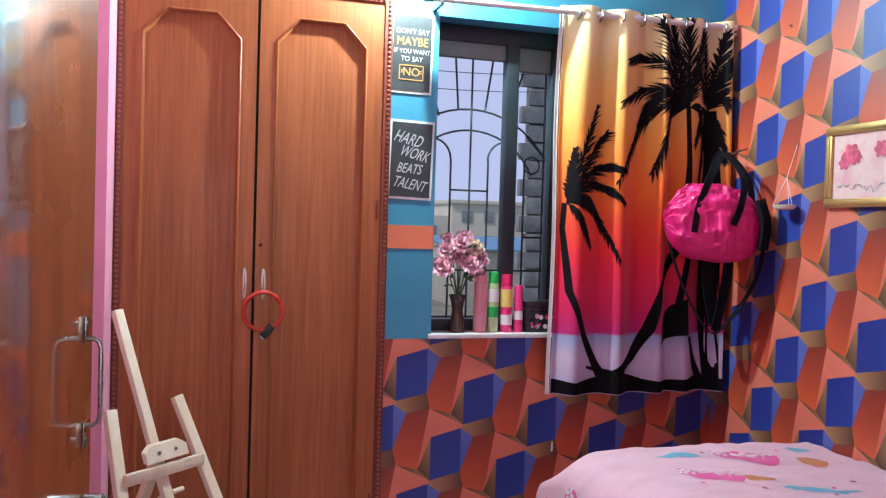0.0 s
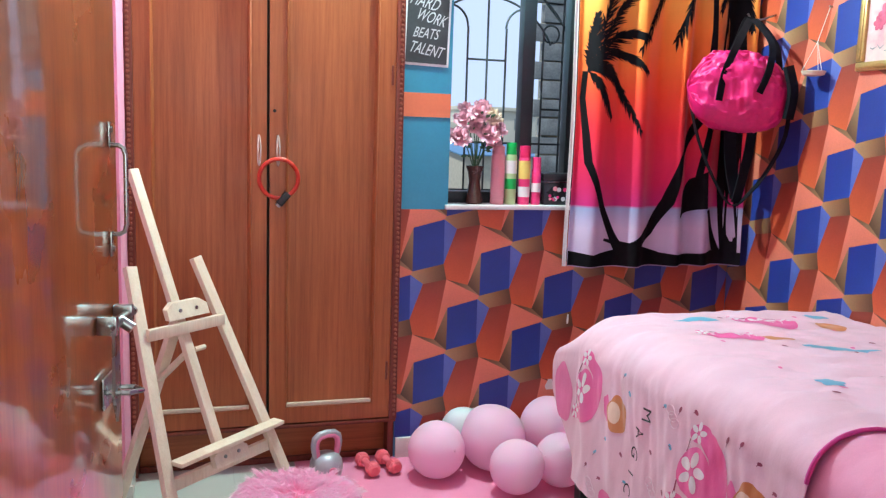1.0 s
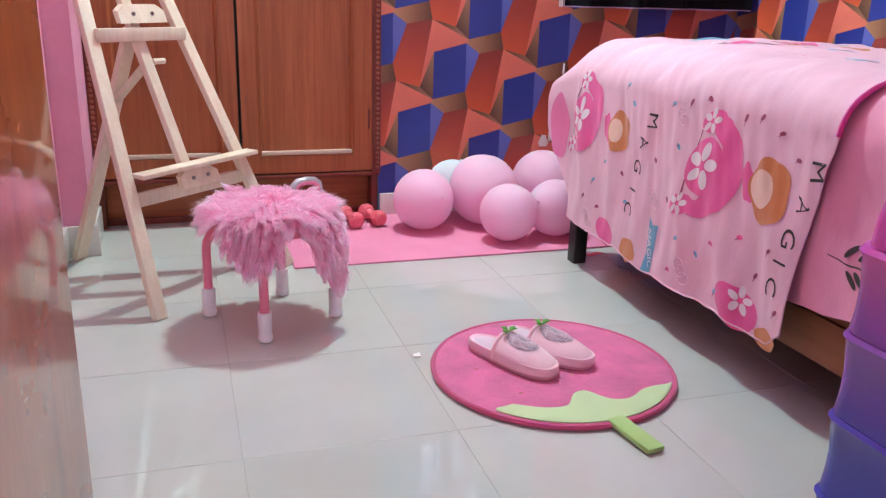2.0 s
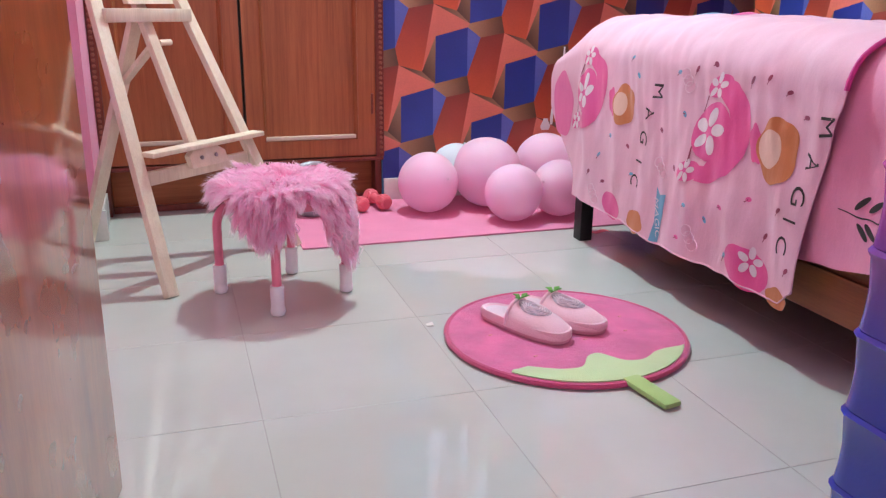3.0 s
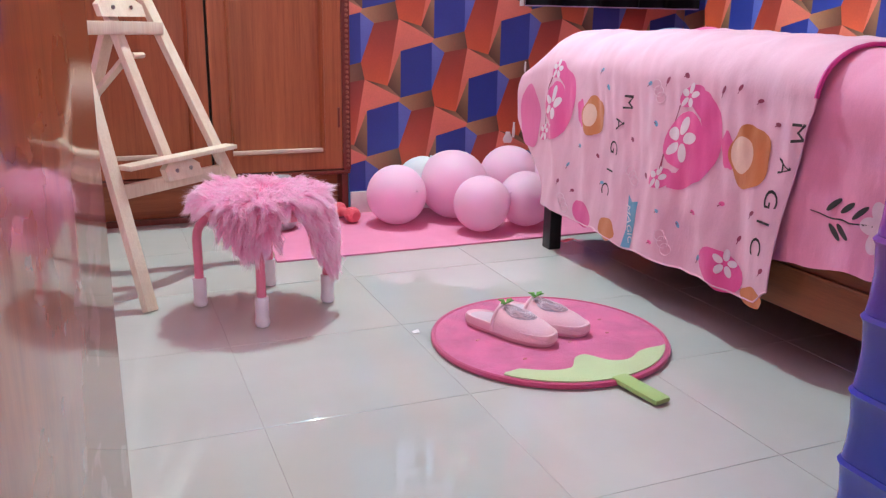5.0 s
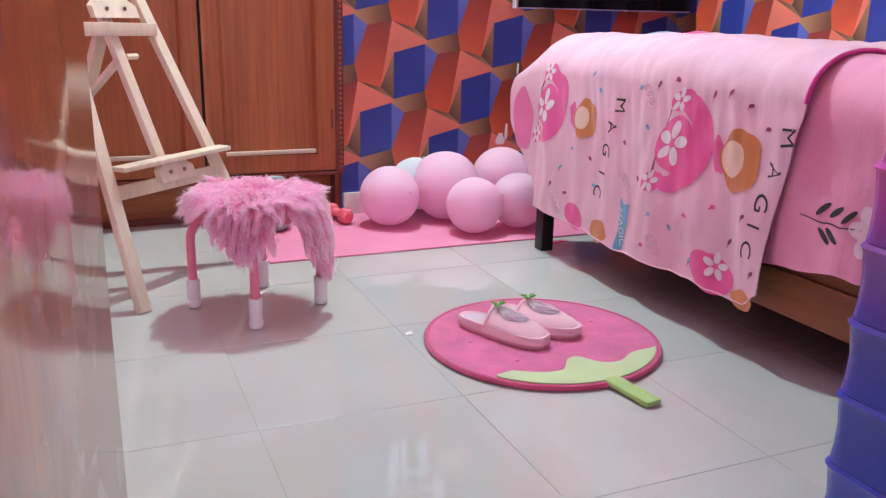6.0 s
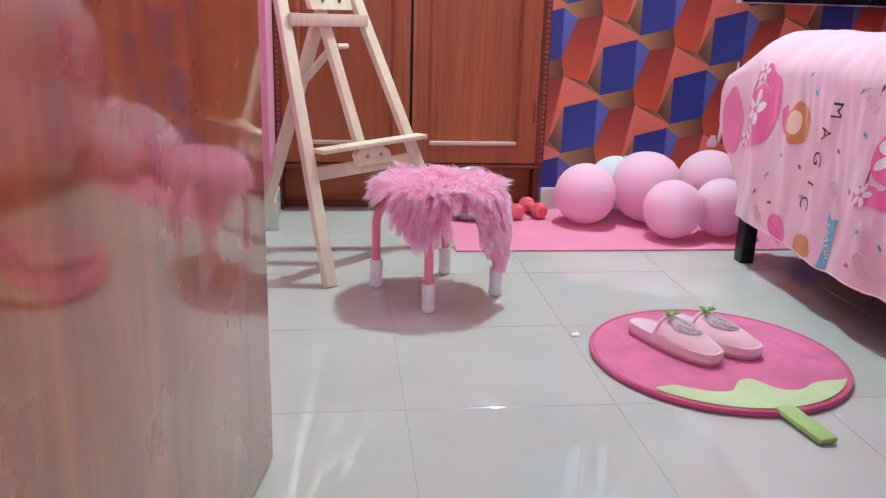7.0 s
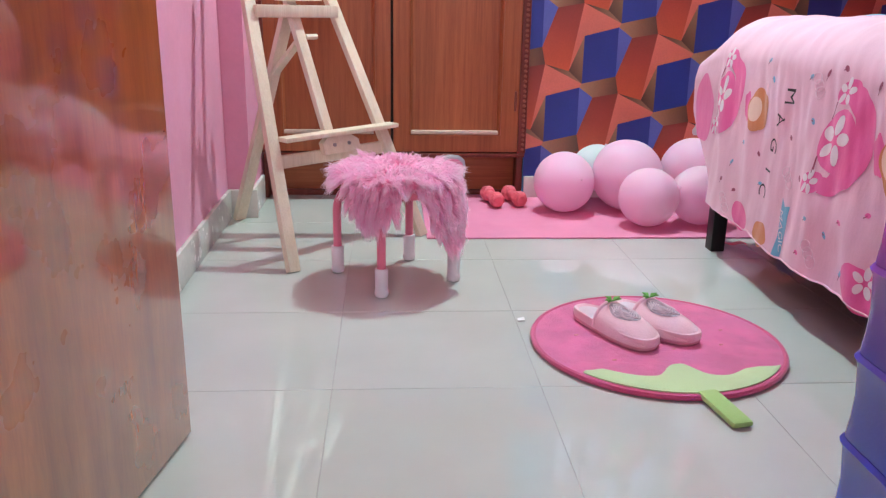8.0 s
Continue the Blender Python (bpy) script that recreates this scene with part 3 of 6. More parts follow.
part("collar", bmbox(-0.034, -0.026, -0.009, 0.009, -0.009, 0.009, 0.003, m), M["steel"], lock)

# ---- posters ----
M["poster"] = surface("poster_board", (0.035, 0.038, 0.045), 0.5, vary=0.25, coarse=12)
M["paper_rim"] = surface("white_paper", (0.72, 0.74, 0.76), 0.6, vary=0.05)
M["chalk"] = surface("chalk_white", (0.55, 0.56, 0.58), 0.7)
M["amber"] = surface("amber_print", (0.60, 0.30, 0.08), 0.6)


def poster(x0, x1, z0, z1, lean, words, label, slope=0.0):
    p = thing("poster", ((x0 + x1) / 2, YN, z0), label, "poster", "wall posters")
    m = pose((x0 + x1) / 2, YN, (z0 + z1) / 2, 0, lean, 0)
    w, h = (x1 - x0) / 2, (z1 - z0) / 2
    part("rim", bmbox(-w, w, -0.003, -0.0005, -h, h, 0, m), M["paper_rim"], p, "white paper border")
    part("sheet", bmbox(-w + 0.008, w - 0.008, -0.0045, -0.003, -h + 0.009, h - 0.009, 0, m), M["poster"], p)
    for text, size, x, z, turn, wide, mt in words:
        vs, fs = lettering(text, size)
        r = pose(x, -0.0062, z, 0, turn, 0)
        part("lettering", laid(vs, fs, lambda u, v: m @ (r @ Vector((u * wide + slope * v, 0, v)))), mt, p, smooth=False)
    return p, m


p, m = poster(0.700, 0.864, 1.888, 2.186, 1.0, [
    ("DON'T SAY", 0.026, 0.0, 0.080, 0, 0.95, M["chalk"]), ("MAYBE", 0.045, 0.0, 0.042, 0, 0.88, M["amber"]), ("IF YOU WANT", 0.024, 0.0, 0.006, 0, 0.9, M["chalk"]),
    ("TO SAY", 0.026, 0.0, -0.022, 0, 0.95, M["chalk"]), ("NO", 0.044, 0.0, -0.071, 0, 0.95, M["amber"])], "black poster with white and amber capital letters")
for a in ((-0.047, 0.047, -0.047, -0.044), (-0.047, 0.047, -0.100, -0.097), (-0.047, -0.044, -0.100, -0.044), (0.044, 0.047, -0.100, -0.044)):
    part("box_line", bmbox(a[0], a[1], -0.006, -0.0045, a[2], a[3], 0, m), M["amber"], p)
for s in (-1, 1):
    for k in (0, 1):
        part("bar", bmbox(s * 0.036 - 0.004, s * 0.036 + 0.004, -0.006, -0.0045, -0.074 + 0.008 * k, -0.071 + 0.008 * k, 0, m), M["amber"], p)
poster(0.704, 0.876, 1.492, 1.788, 1.5, [
    ("HARD", 0.064, -0.012, 0.076, 12, 0.62, M["chalk"]), ("WORK", 0.060, 0.014, 0.022, 12, 0.60, M["chalk"]),
    ("BEATS", 0.052, -0.004, -0.034, 3, 0.66, M["chalk"]), ("TALENT", 0.058, 0.0, -0.092, 8, 0.60, M["chalk"])], "black poster with slanted white brush lettering", 0.28)

# ---- curtain ----
CX0, CX1, CZ0, CZ1 = 1.365, 2.10, 0.752, 2.262
ROD_Y, ROD_Z = 3.045, 2.232


def drape(x, z):
    """The curtain's cloth: depth at a place along the rod and a height."""
    u = (x - CX0) / (CX1 - CX0)
    wave = math.sin(u * math.tau * 4.6 + 0.8 + 0.5 * math.sin(u * 9)) * (0.026 + 0.006 * math.sin(u * 13 + 2))
    wave += 0.006 * math.sin(u * 47 + z * 1.3) + 0.004 * noise.noise((x * 9, z * 2.5, 1.7))
    top = smoothstep(2.0, 2.25, z)
    return Vector((x + 0.004 * math.sin(z * 6 + u * 5), ROD_Y + 0.004 + wave * (1 - 0.15 * top), z))


def cloth_print(name, stops, z0, z1, rough=0.7):
    m, nt, b = material(name)
    tc = nt.nodes.new("ShaderNodeTexCoord")
    sp = nt.nodes.new("ShaderNodeSeparateXYZ")
    nt.links.new(tc.outputs["Object"], sp.inputs[0])
    mr = nt.nodes.new("ShaderNodeMapRange")
    mr.inputs["From Min"].default_value, mr.inputs["From Max"].default_value = z0, z1
    nt.links.new(sp.outputs["Z"], mr.inputs["Value"])
    c = ramp(nt, mr.outputs[0], stops)
    w = ramp(nt, noise_at(nt, 14, 4, (1, 1, 0.25)), [(0.3, (0.9, 0.88, 0.88)), (0.7, (1, 1, 1))])
    nt.links.new(mixed(nt, c, w, 1.0), b.inputs["Base Color"])
    b.inputs["Roughness"].default_value = rough
    b.inputs["Sheen Weight"].default_value = 0.15
    b.inputs["Specular IOR Level"].default_value = 0.3
    bumped(nt, b, noise_at(nt, 260, 3), 0.25, 0.001)
    return m


M["sunset"] = cloth_print("sunset_print", [(0.0, (0.50, 0.42, 0.62)), (0.10, (0.62, 0.50, 0.68)), (0.155, (0.30, 0.37, 0.60)), (0.158, (0.50, 0.015, 0.17)), (0.22, (0.64, 0.010, 0.10)), (0.36, (0.82, 0.020, 0.040)), (0.44, (0.83, 0.060, 0.022)),
                                           (0.52, (0.82, 0.15, 0.02)), (0.68, (0.84, 0.31, 0.05)), (0.85, (0.85, 0.50, 0.17)), (0.93, (0.88, 0.66, 0.35)), (1.0, (0.88, 0.70, 0.42))], CZ0, CZ1)
M["ink"] = surface("black_print", (0.006, 0.005, 0.007), 0.8, vary=0.2, spec=0.1)
M["hem_white"] = surface("white_lining", (0.80, 0.76, 0.74), 0.7, vary=0.05)
curtain = thing("curtain", ((CX0 + CX1) / 2, ROD_Y, CZ0), "sunset curtain printed with black palm trees, hung on rings", "curtain")
cloth = part("cloth", thick(grid(150, 60, lambda u, v: drape(CX0 + u * (CX1 - CX0), CZ0 + v * (CZ1 - CZ0))), 0.0016), M["sunset"], curtain)
part("lining_edge", thick(grid(6, 50, lambda u, v: drape(CX0, CZ0 + v * (CZ1 - CZ0)) + Vector((-0.016 * u - 0.004, 0.010 * math.sin(u * 3), 0))), 0.002), M["hem_white"], curtain, "white edge of the curtain lining")


def inked(outline):
    """A flat figure of (x, z) points, cut fine and laid on the curtain's face."""
    bm = bmesh.new()
    bm.faces.new([bm.verts.new((x, 0, z)) for x, z in outline])
    bmesh.ops.triangulate(bm, faces=bm.faces)
    for x in range(1, 75):
        xx = CX0 + (CX1 - CX0) * x / 75
        if not min(p[0] for p in outline) < xx < max(p[0] for p in outline):
            continue
        bmesh.ops.bisect_plane(bm, geom=bm.verts[:] + bm.edges[:] + bm.faces[:], plane_co=(xx, 0, 0), plane_no=(1, 0, 0))
    for v in bm.verts:
        v.co = drape(min(CX1, max(CX0, v.co.x)), min(CZ1, max(CZ0, v.co.z))) + Vector((0, -0.0042, 0))
    return bm


def strip(pts, widths):
    """The outline of a tapered stroke along points."""
    left, right = [], []
    for k, (x, z) in enumerate(pts):
        a, b = pts[max(0, k - 1)], pts[min(len(pts) - 1, k + 1)]
        d = Vector((b[0] - a[0], b[1] - a[1])).normalized()
        n = Vector((-d.y, d.x)) * widths[k] / 2
        left.append((x + n.x, z + n.y))
        right.append((x - n.x, z - n.y))
    return left + right[::-1]


def bent(p0, p1, sag, n=7):
    return [(p0[0] + (p1[0] - p0[0]) * k / n, p0[1] + (p1[1] - p0[1]) * k / n + sag * math.sin(math.pi * k / n)) for k in range(n + 1)]


def frond(bm, p0, p1, sag, leaf, seed):
    """A palm leaf: a bent rib with a dense comb of drooping leaflets to both sides."""
    r = random.Random(seed)
    n = 26
    rib = bent(p0, p1, sag, n)
    figures = [strip(rib, [0.004 + 0.07 * leaf * math.sin(math.pi * min(1, 0.10 + 0.88 * k / n)) for k in range(n + 1)])]
    for k in range(2, n + 1):
        t = k / n
        d = Vector((rib[k][0] - rib[k - 1][0], rib[k][1] - rib[k - 1][1])).normalized()
        for s in (-1, 1):
            size = leaf * (0.35 + 0.75 * math.sin(math.pi * min(1, 0.12 + t * 0.80))) * r.uniform(0.8, 1.3)
            ang = s * radians(r.uniform(20, 40) * (1 - 0.45 * t))
            e = Vector((d.x * math.cos(ang) - d.y * math.sin(ang), d.x * math.sin(ang) + d.y * math.cos(ang)))
            if s * d.x > 0:
                size *= 0.62
            e = (e + Vector((0, -0.30))).normalized()
            tip = (rib[k][0] + e.x * size, rib[k][1] + e.y * size)
            figures.append(strip([rib[k], ((rib[k][0] * .5 + tip[0] * .5), (rib[k][1] * .5 + tip[1] * .5) + 0.003), tip], [0.0055, 0.0075, 0.0008]))
    for f in figures:
        b2 = inked(f)
        me = bpy.data.meshes.new("t")
        b2.to_mesh(me)
        bm.from_mesh(me)
        bpy.data.meshes.remove(me)
        b2.free()


def palm(crown, trunk, widths, fronds, seed):
    bm = inked(strip(trunk, widths))
    part("palm_trunk", bm, M["ink"], curtain, "black printed palm trunk")
    bm = bmesh.new()
    for k, (dx, dz, sag, leaf) in enumerate(fronds):
        frond(bm, crown, (crown[0] + dx, crown[1] + dz), sag, leaf, seed + k)
    part("palm_leaves", bm, M["ink"], curtain, "black printed palm leaves")


palm((1.400, 1.500), [(1.392, 1.50), (1.386, 1.40), (1.412, 1.157), (1.479, 0.983), (1.575, 0.81)], [0.016, 0.018, 0.022, 0.028, 0.036],
     [(0.115, 0.375, 0.01, 0.055), (0.16, 0.275, 0.02, 0.055), (0.225, 0.14, 0.06, 0.06), (0.23, 0.015, 0.07, 0.06), (0.15, -0.06, 0.03, 0.055), (0.095, -0.16, 0.02, 0.05), (0.21, -0.21, 0.10, 0.055), (0.02, 0.2, 0.0, 0.045)], 11)
palm((1.908, 1.900), [(1.908, 1.90), (1.918, 1.62), (1.906, 1.36), (1.813, 1.17), (1.764, 1.01), (1.698, 0.895), (1.575, 0.80)], [0.016, 0.02, 0.026, 0.036, 0.04, 0.042, 0.05],
     [(-0.29, 0.01, 0.06, 0.075), (-0.27, 0.17, 0.09, 0.075), (-0.30, -0.30, 0.13, 0.08), (-0.145, -0.26, 0.09, 0.075), (-0.126, 0.33, 0.02, 0.08), (-0.07, 0.36, 0.0, 0.08), (0.0, 0.34, 0.0, 0.075), (0.07, 0.31, 0.0, 0.07), (-0.21, -0.07, 0.09, 0.08), (0.09, -0.12, 0.05, 0.07)], 31)
palm((2.027, 1.90), [(2.027, 1.90), (2.035, 1.6), (2.035, 1.3), (2.03, 1.1), (2.06, 0.80)], [0.05, 0.065, 0.06, 0.055, 0.05],
     [(-0.03, 0.34, 0.0, 0.065), (0.045, 0.31, 0.02, 0.06), (0.065, 0.20, 0.02, 0.06), (-0.08, 0.14, 0.04, 0.06), (-0.09, -0.14, 0.05, 0.06), (0.05, -0.2, 0.03, 0.06), (-0.06, -0.30, 0.04, 0.06), (0.05, 0.02, 0.03, 0.06)], 57)
part("hem", inked([(CX0, CZ0 + 0.004), (CX1, CZ0 + 0.004), (CX1, CZ0 + 0.055), (2.0, CZ0 + 0.062), (1.85, CZ0 + 0.045), (1.7, CZ0 + 0.06), (1.55, CZ0 + 0.066), (1.45, CZ0 + 0.05), (CX0, CZ0 + 0.062)]), M["ink"], curtain, "black bottom band of the print")
part("shore", inked([(1.809, 0.945), (1.825, 1.02), (1.875, 1.10), (1.933, 1.135), (1.942, 0.985), (1.90, 0.98)]), M["ink"], curtain, "black printed bush")
for pts, ws in (([(1.946, 0.98), (1.975, 0.90), (2.02, 0.80)], [0.02, 0.03, 0.036]), ([(1.50, 0.86), (1.62, 0.83), (1.74, 0.80)], [0.01, 0.03, 0.02]), ([(1.90, 1.10), (1.93, 1.3), (1.90, 1.5)], [0.02, 0.025, 0.012])):
    part("branch", inked(strip(pts, ws)), M["ink"], curtain, "black printed branch")
for k in range(8):
    x = CX0 + 0.05 + k * 0.093
    bm = bmtube([(x, ROD_Y + 0.022 * math.cos(a), ROD_Z + 0.022 * math.sin(a)) for a in [i * math.tau / 20 for i in range(20)]], 0.0045, 8, closed=True)
    part("eyelet", bm, M["steel"], curtain, "steel curtain eyelet")
rod = thing("curtain_rod", (1.5, ROD_Y, ROD_Z), "pale metal curtain rod on wall brackets", "curtain rod")
part("pole", bmtube([(0.83, ROD_Y, ROD_Z - 0.008), (2.125, ROD_Y, ROD_Z + 0.010)], 0.0115, 14), M["hem_white"], rod)
part("finial", bmtube([(0.795, ROD_Y, ROD_Z - 0.008), (0.83, ROD_Y, ROD_Z - 0.008)], [0.017, 0.014], 14), M["steel"], rod)
for x in (0.865, 2.115):
    part("bracket", bmbox(x - 0.008, x + 0.008, ROD_Y - 0.012, YN, ROD_Z - 0.03, ROD_Z - 0.012, 0.003), M["steel"], rod)

# ---- easel ----
EC, ED, EN = Vector((0.133, 2.470, 0)), Vector((0.715, 0.70, 0)).normalized(), Vector((-0.70, 0.715, 0)).normalized()
LEAN_N = 0.38


def ez(a, z, off=0.0):
    """A place in the easel's leaning front: a along it, z up, off towards its back."""
    return EC + ED * a + EN * (LEAN_N * z + off) + Vector((0, 0, z))


easel = thing("easel", EC, "folding pale pine artist's easel on three legs", "easel")
part("leg", beam(ez(-0.252, 0.0), ez(-0.149, 0.85), 0.036, 0.020, ED), M["pine"], easel)
part("leg", beam(ez(0.252, 0.0), ez(0.096, 0.85), 0.036, 0.020, ED), M["pine"], easel)
part("mast", beam(ez(-0.004, 0.33, 0.012), ez(-0.038, 1.115, 0.012), 0.032, 0.020, ED), M["pine"], easel)
part("crossbar", beam(ez(-0.165, 0.668, -0.016), ez(0.125, 0.665, -0.016), 0.034, 0.016, Vector((0, 0, 1))), M["pine"], easel)
part("lower_board", beam(ez(-0.205, 0.274, 0.014), ez(0.195, 0.270, 0.014), 0.036, 0.016, Vector((0, 0, 1))), M["pine"], easel)
part("tray", beam(ez(-0.195, 0.337, -0.026), ez(0.228, 0.337, -0.026), 0.044, 0.013, EN), M["pine"], easel)


def easel_block(a0, a1, z, off, h):
    pts = [(a0, z - h / 2), (a1, z - h / 2), (a1, z + h * .15), (a1 - 0.025, z + h / 2), (a0 + 0.025, z + h / 2), (a0, z + h * .15)]
    bm = bmesh.new()
    f = [bm.verts.new(ez(a, zz, off)) for a, zz in pts]
    g = [bm.verts.new(ez(a, zz, off - 0.018)) for a, zz in pts]
    bm.faces.new(f)
    bm.faces.new(g[::-1])
    for k in range(6):
        bm.faces.new((f[k], g[k], g[(k + 1) % 6], f[(k + 1) % 6]))
    bmesh.ops.recalc_face_normals(bm, faces=bm.faces)
    return bm


for z, off, a0, a1 in ((0.718, -0.012, -0.088, 0.066), (0.305, -0.006, -0.06, 0.075)):
    blk = part("clamp", easel_block(a0, a1, z, off, 0.046), M["pine"], easel)
    for a in (0.3, 0.7):
        c = ez(a0 + (a1 - a0) * a, z, off - 0.018)
        part("screw", bmtube([c, c - EN * 0.004], 0.0055, 8), M["steel"], blk)
BT, BF = ez(-0.01, 0.68, 0.03), Vector((-0.284, 2.845, 0))
part("back_leg", beam(BT, BF, 0.040, 0.020, ED), M["pine"], easel)
part("stay", beam(BT.lerp(BF, 0.30), ez(0.0, 0.595, 0.02), 0.028, 0.012, ED), M["pine"], easel)
c = ez(0.02, 0.596, 0.004)
part("wing_nut", bmtube([c - ED * 0.02, c + ED * 0.02], 0.008, 8), M["pine"], easel)

# ---- fluffy stool ----
SC = Vector((0.228, 2.250, 0))
stool = thing("stool", SC, "low pink metal stool with a shaggy pink fur cover", "stool")
FEET = [(0.190, 2.098), (0.072, 2.293), (0.377, 2.218), (0.265, 2.400)]
for fx, fy in FEET:
    f = Vector((fx, fy, 0))
    d = (SC - f).normalized()
    pts = [f + Vector((0, 0, z)) for z in (0.005, 0.06, 0.12, 0.175)] + [f + d * (0.055 * (1 - math.cos(a))) + Vector((0, 0, 0.175 + 0.06 * math.sin(a))) for a in (0.3, 0.6, 0.9, 1.2, 1.5)] + [f + d * 0.10 + Vector((0, 0, 0.236))]
    leg = part("leg", bmtube(pts, 0.0112, 12), M["tube_pink"], stool)
    part("foot_cap", lathe([(0.008, 0), (0.0150, 0.003), (0.0178, 0.010), (0.0172, 0.018), (0.0155, 0.022), (0.0158, 0.026), (0.0168, 0.071), (0.0158, 0.075), (0.0118, 0.0752)], f, 16), M["cap_white"], leg, "white rubber foot sleeve")
part("seat", lathe([(0.12, 0.236), (0.135, 0.24), (0.14, 0.25), (0.138, 0.272), (0.125, 0.282), (0.06, 0.286)], SC, 32), M["tube_pink"], stool)


def angle_gap(a, b):
    return abs((a - b + 180) % 360 - 180)


LOBES = ((-111, 0.078, 21), (-38, 0.140, 24), (40, 0.03, 24), (100, 0.02, 24))


def pelt(r, deg):
    """The hide under the fur: r runs from 0 at the middle to 1 at its rim."""
    hang = 0.011 + sum((l - 0.011) * math.exp(-(angle_gap(deg, a) / w) ** 4) for a, l, w in LOBES)
    s = r * (0.140 + hang)
    a = radians(deg)
    if s < 0.130:
        rad, z = s, 0.299 - 0.013 * (s / 0.13) ** 2 + 0.006 * math.sin(5 * a) * s / 0.13
    else:
        e = s - 0.130
        rad = 0.130 + 0.034 * (1 - math.exp(-e / 0.03)) + 0.06 * e
        z = 0.286 - e * smoothstep(-0.01, 0.05, e) * 0.98
    return SC + Vector((rad * math.cos(a), rad * math.sin(a), z))


M["hide"] = surface("fur_hide", (0.86, 0.40, 0.60), 0.9, vary=0.1)
M["fur"], nt, b = material("pink_fur")
hi = nt.nodes.new("ShaderNodeNewGeometry")
uvn = nt.nodes.new("ShaderNodeUVMap")
sp = nt.nodes.new("ShaderNodeSeparateXYZ")
nt.links.new(uvn.outputs[0], sp.inputs[0])
# Deeper pink roots paint in shade between the locks; the tips are whitish hair.
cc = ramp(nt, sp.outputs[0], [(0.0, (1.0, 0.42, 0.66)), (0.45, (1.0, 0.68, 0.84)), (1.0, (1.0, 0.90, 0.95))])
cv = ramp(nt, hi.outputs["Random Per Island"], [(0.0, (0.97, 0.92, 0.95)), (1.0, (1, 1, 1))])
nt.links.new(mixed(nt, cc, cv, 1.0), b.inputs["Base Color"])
b.inputs["Roughness"].default_value = 0.6
b.inputs["Sheen Weight"].default_value = 0.3
tl = nt.nodes.new("ShaderNodeBsdfTranslucent")
nt.links.new(cc, tl.inputs[0])
mx = nt.nodes.new("ShaderNodeMixShader")
mx.inputs[0].default_value = 0.72
nt.links.new(b.outputs[0], mx.inputs[1])
nt.links.new(tl.outputs[0], mx.inputs[2])
nt.links.new(mx.outputs[0], nt.nodes["Material Output"].inputs[0])
cover = part("fur_hide", thick(grid(10, 72, lambda u, v: pelt(max(0.02, u), v * 360)), 0.004), M["hide"], stool)
bm = bmesh.new()
uvl = bm.loops.layers.uv.new("UVMap")
rng = random.Random(9)


def hang_at(deg):
    return 0.011 + sum((l - 0.011) * math.exp(-(angle_gap(deg, a) / w) ** 4) for a, l, w in LOBES)


def lie(r, deg):
    """A place on the hide, the way its hair lies, and its outward side."""
    p0 = pelt(r, deg)
    flow = (pelt(min(1.1, r + 0.05), deg) - p0).normalized()
    nrm = flow.cross(Vector((-math.sin(radians(deg)), math.cos(radians(deg)), 0)))
    nrm = -nrm if nrm.dot(p0 - (SC + Vector((0, 0, 0.15)))) < 0 else nrm
    return p0, flow, nrm.normalized()


# locks: hairs draw together towards the tips of their lock
locks, tips = [], []
while len(locks) < 520:
    deg, r = rng.uniform(0, 360), math.sqrt(rng.uniform(0.0, 1.02))
    if rng.random() > (0.14 + hang_at(deg)) / 0.30:
        continue
    p0, flow, nrm = lie(r, deg)
    side = flow.cross(nrm)
    ln = rng.uniform(0.034, 0.056)
    d1 = (flow * 0.95 + nrm * 0.42 + side * rng.gauss(0, 0.30)).normalized()
    d2 = (d1 * 0.4 + flow * 0.8 + side * rng.gauss(0, 0.3) + Vector((0, 0, -0.35))).normalized()
    locks.append(p0)
    tips.append((d1 * ln * 0.55, d1 * ln * 0.55 + d2 * ln * 0.55))
roots = np.array([tuple(p) for p in locks])
for k in range(46000):
    deg, r = rng.uniform(0, 360), math.sqrt(rng.uniform(0.0, 1.02))
    if rng.random() > (0.14 + hang_at(deg)) / 0.30:
        continue
    p0, flow, nrm = lie(r, deg)
    i = int(((roots - np.array(tuple(p0))) ** 2).sum(1).argmin())
    mid, end = tips[i]
    stray = 1.0 if rng.random() < 0.95 else 2.0
    gap = p0 - locks[i]
    p1 = p0 + mid - gap * 0.35 + Vector((rng.gauss(0, 1), rng.gauss(0, 1), rng.gauss(0, 1))) * 0.004 * stray
    p2 = p0 + end * rng.uniform(0.8, 1.15) - gap * 0.82 + Vector((rng.gauss(0, 1), rng.gauss(0, 1), rng.gauss(0, 1))) * 0.0045 * stray
    w = mid.cross(Vector((rng.gauss(0, 1), rng.gauss(0, 1), rng.gauss(0, 1)))).normalized() * rng.uniform(0.0008, 0.0015)
    a, b2, c, d, e = (bm.verts.new(x) for x in (p0 - w, p0 + w, p1 + w * 0.8, p1 - w * 0.8, p2))
    f1 = bm.faces.new((a, b2, c, d))
    f2 = bm.faces.new((d, c, e))
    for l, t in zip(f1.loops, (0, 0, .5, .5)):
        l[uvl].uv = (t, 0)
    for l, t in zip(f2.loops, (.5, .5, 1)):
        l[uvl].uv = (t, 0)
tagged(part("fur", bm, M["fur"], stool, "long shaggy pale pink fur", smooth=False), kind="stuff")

# ---- exercise mat, balloons, weights ----
tagged(part("exercise_mat", bmbox(0.325, 1.95, 2.602, 3.175, 0.0005, 0.006, 0.002), M["mat"]), "pink foam exercise mat on the tiled floor", "exercise mat")


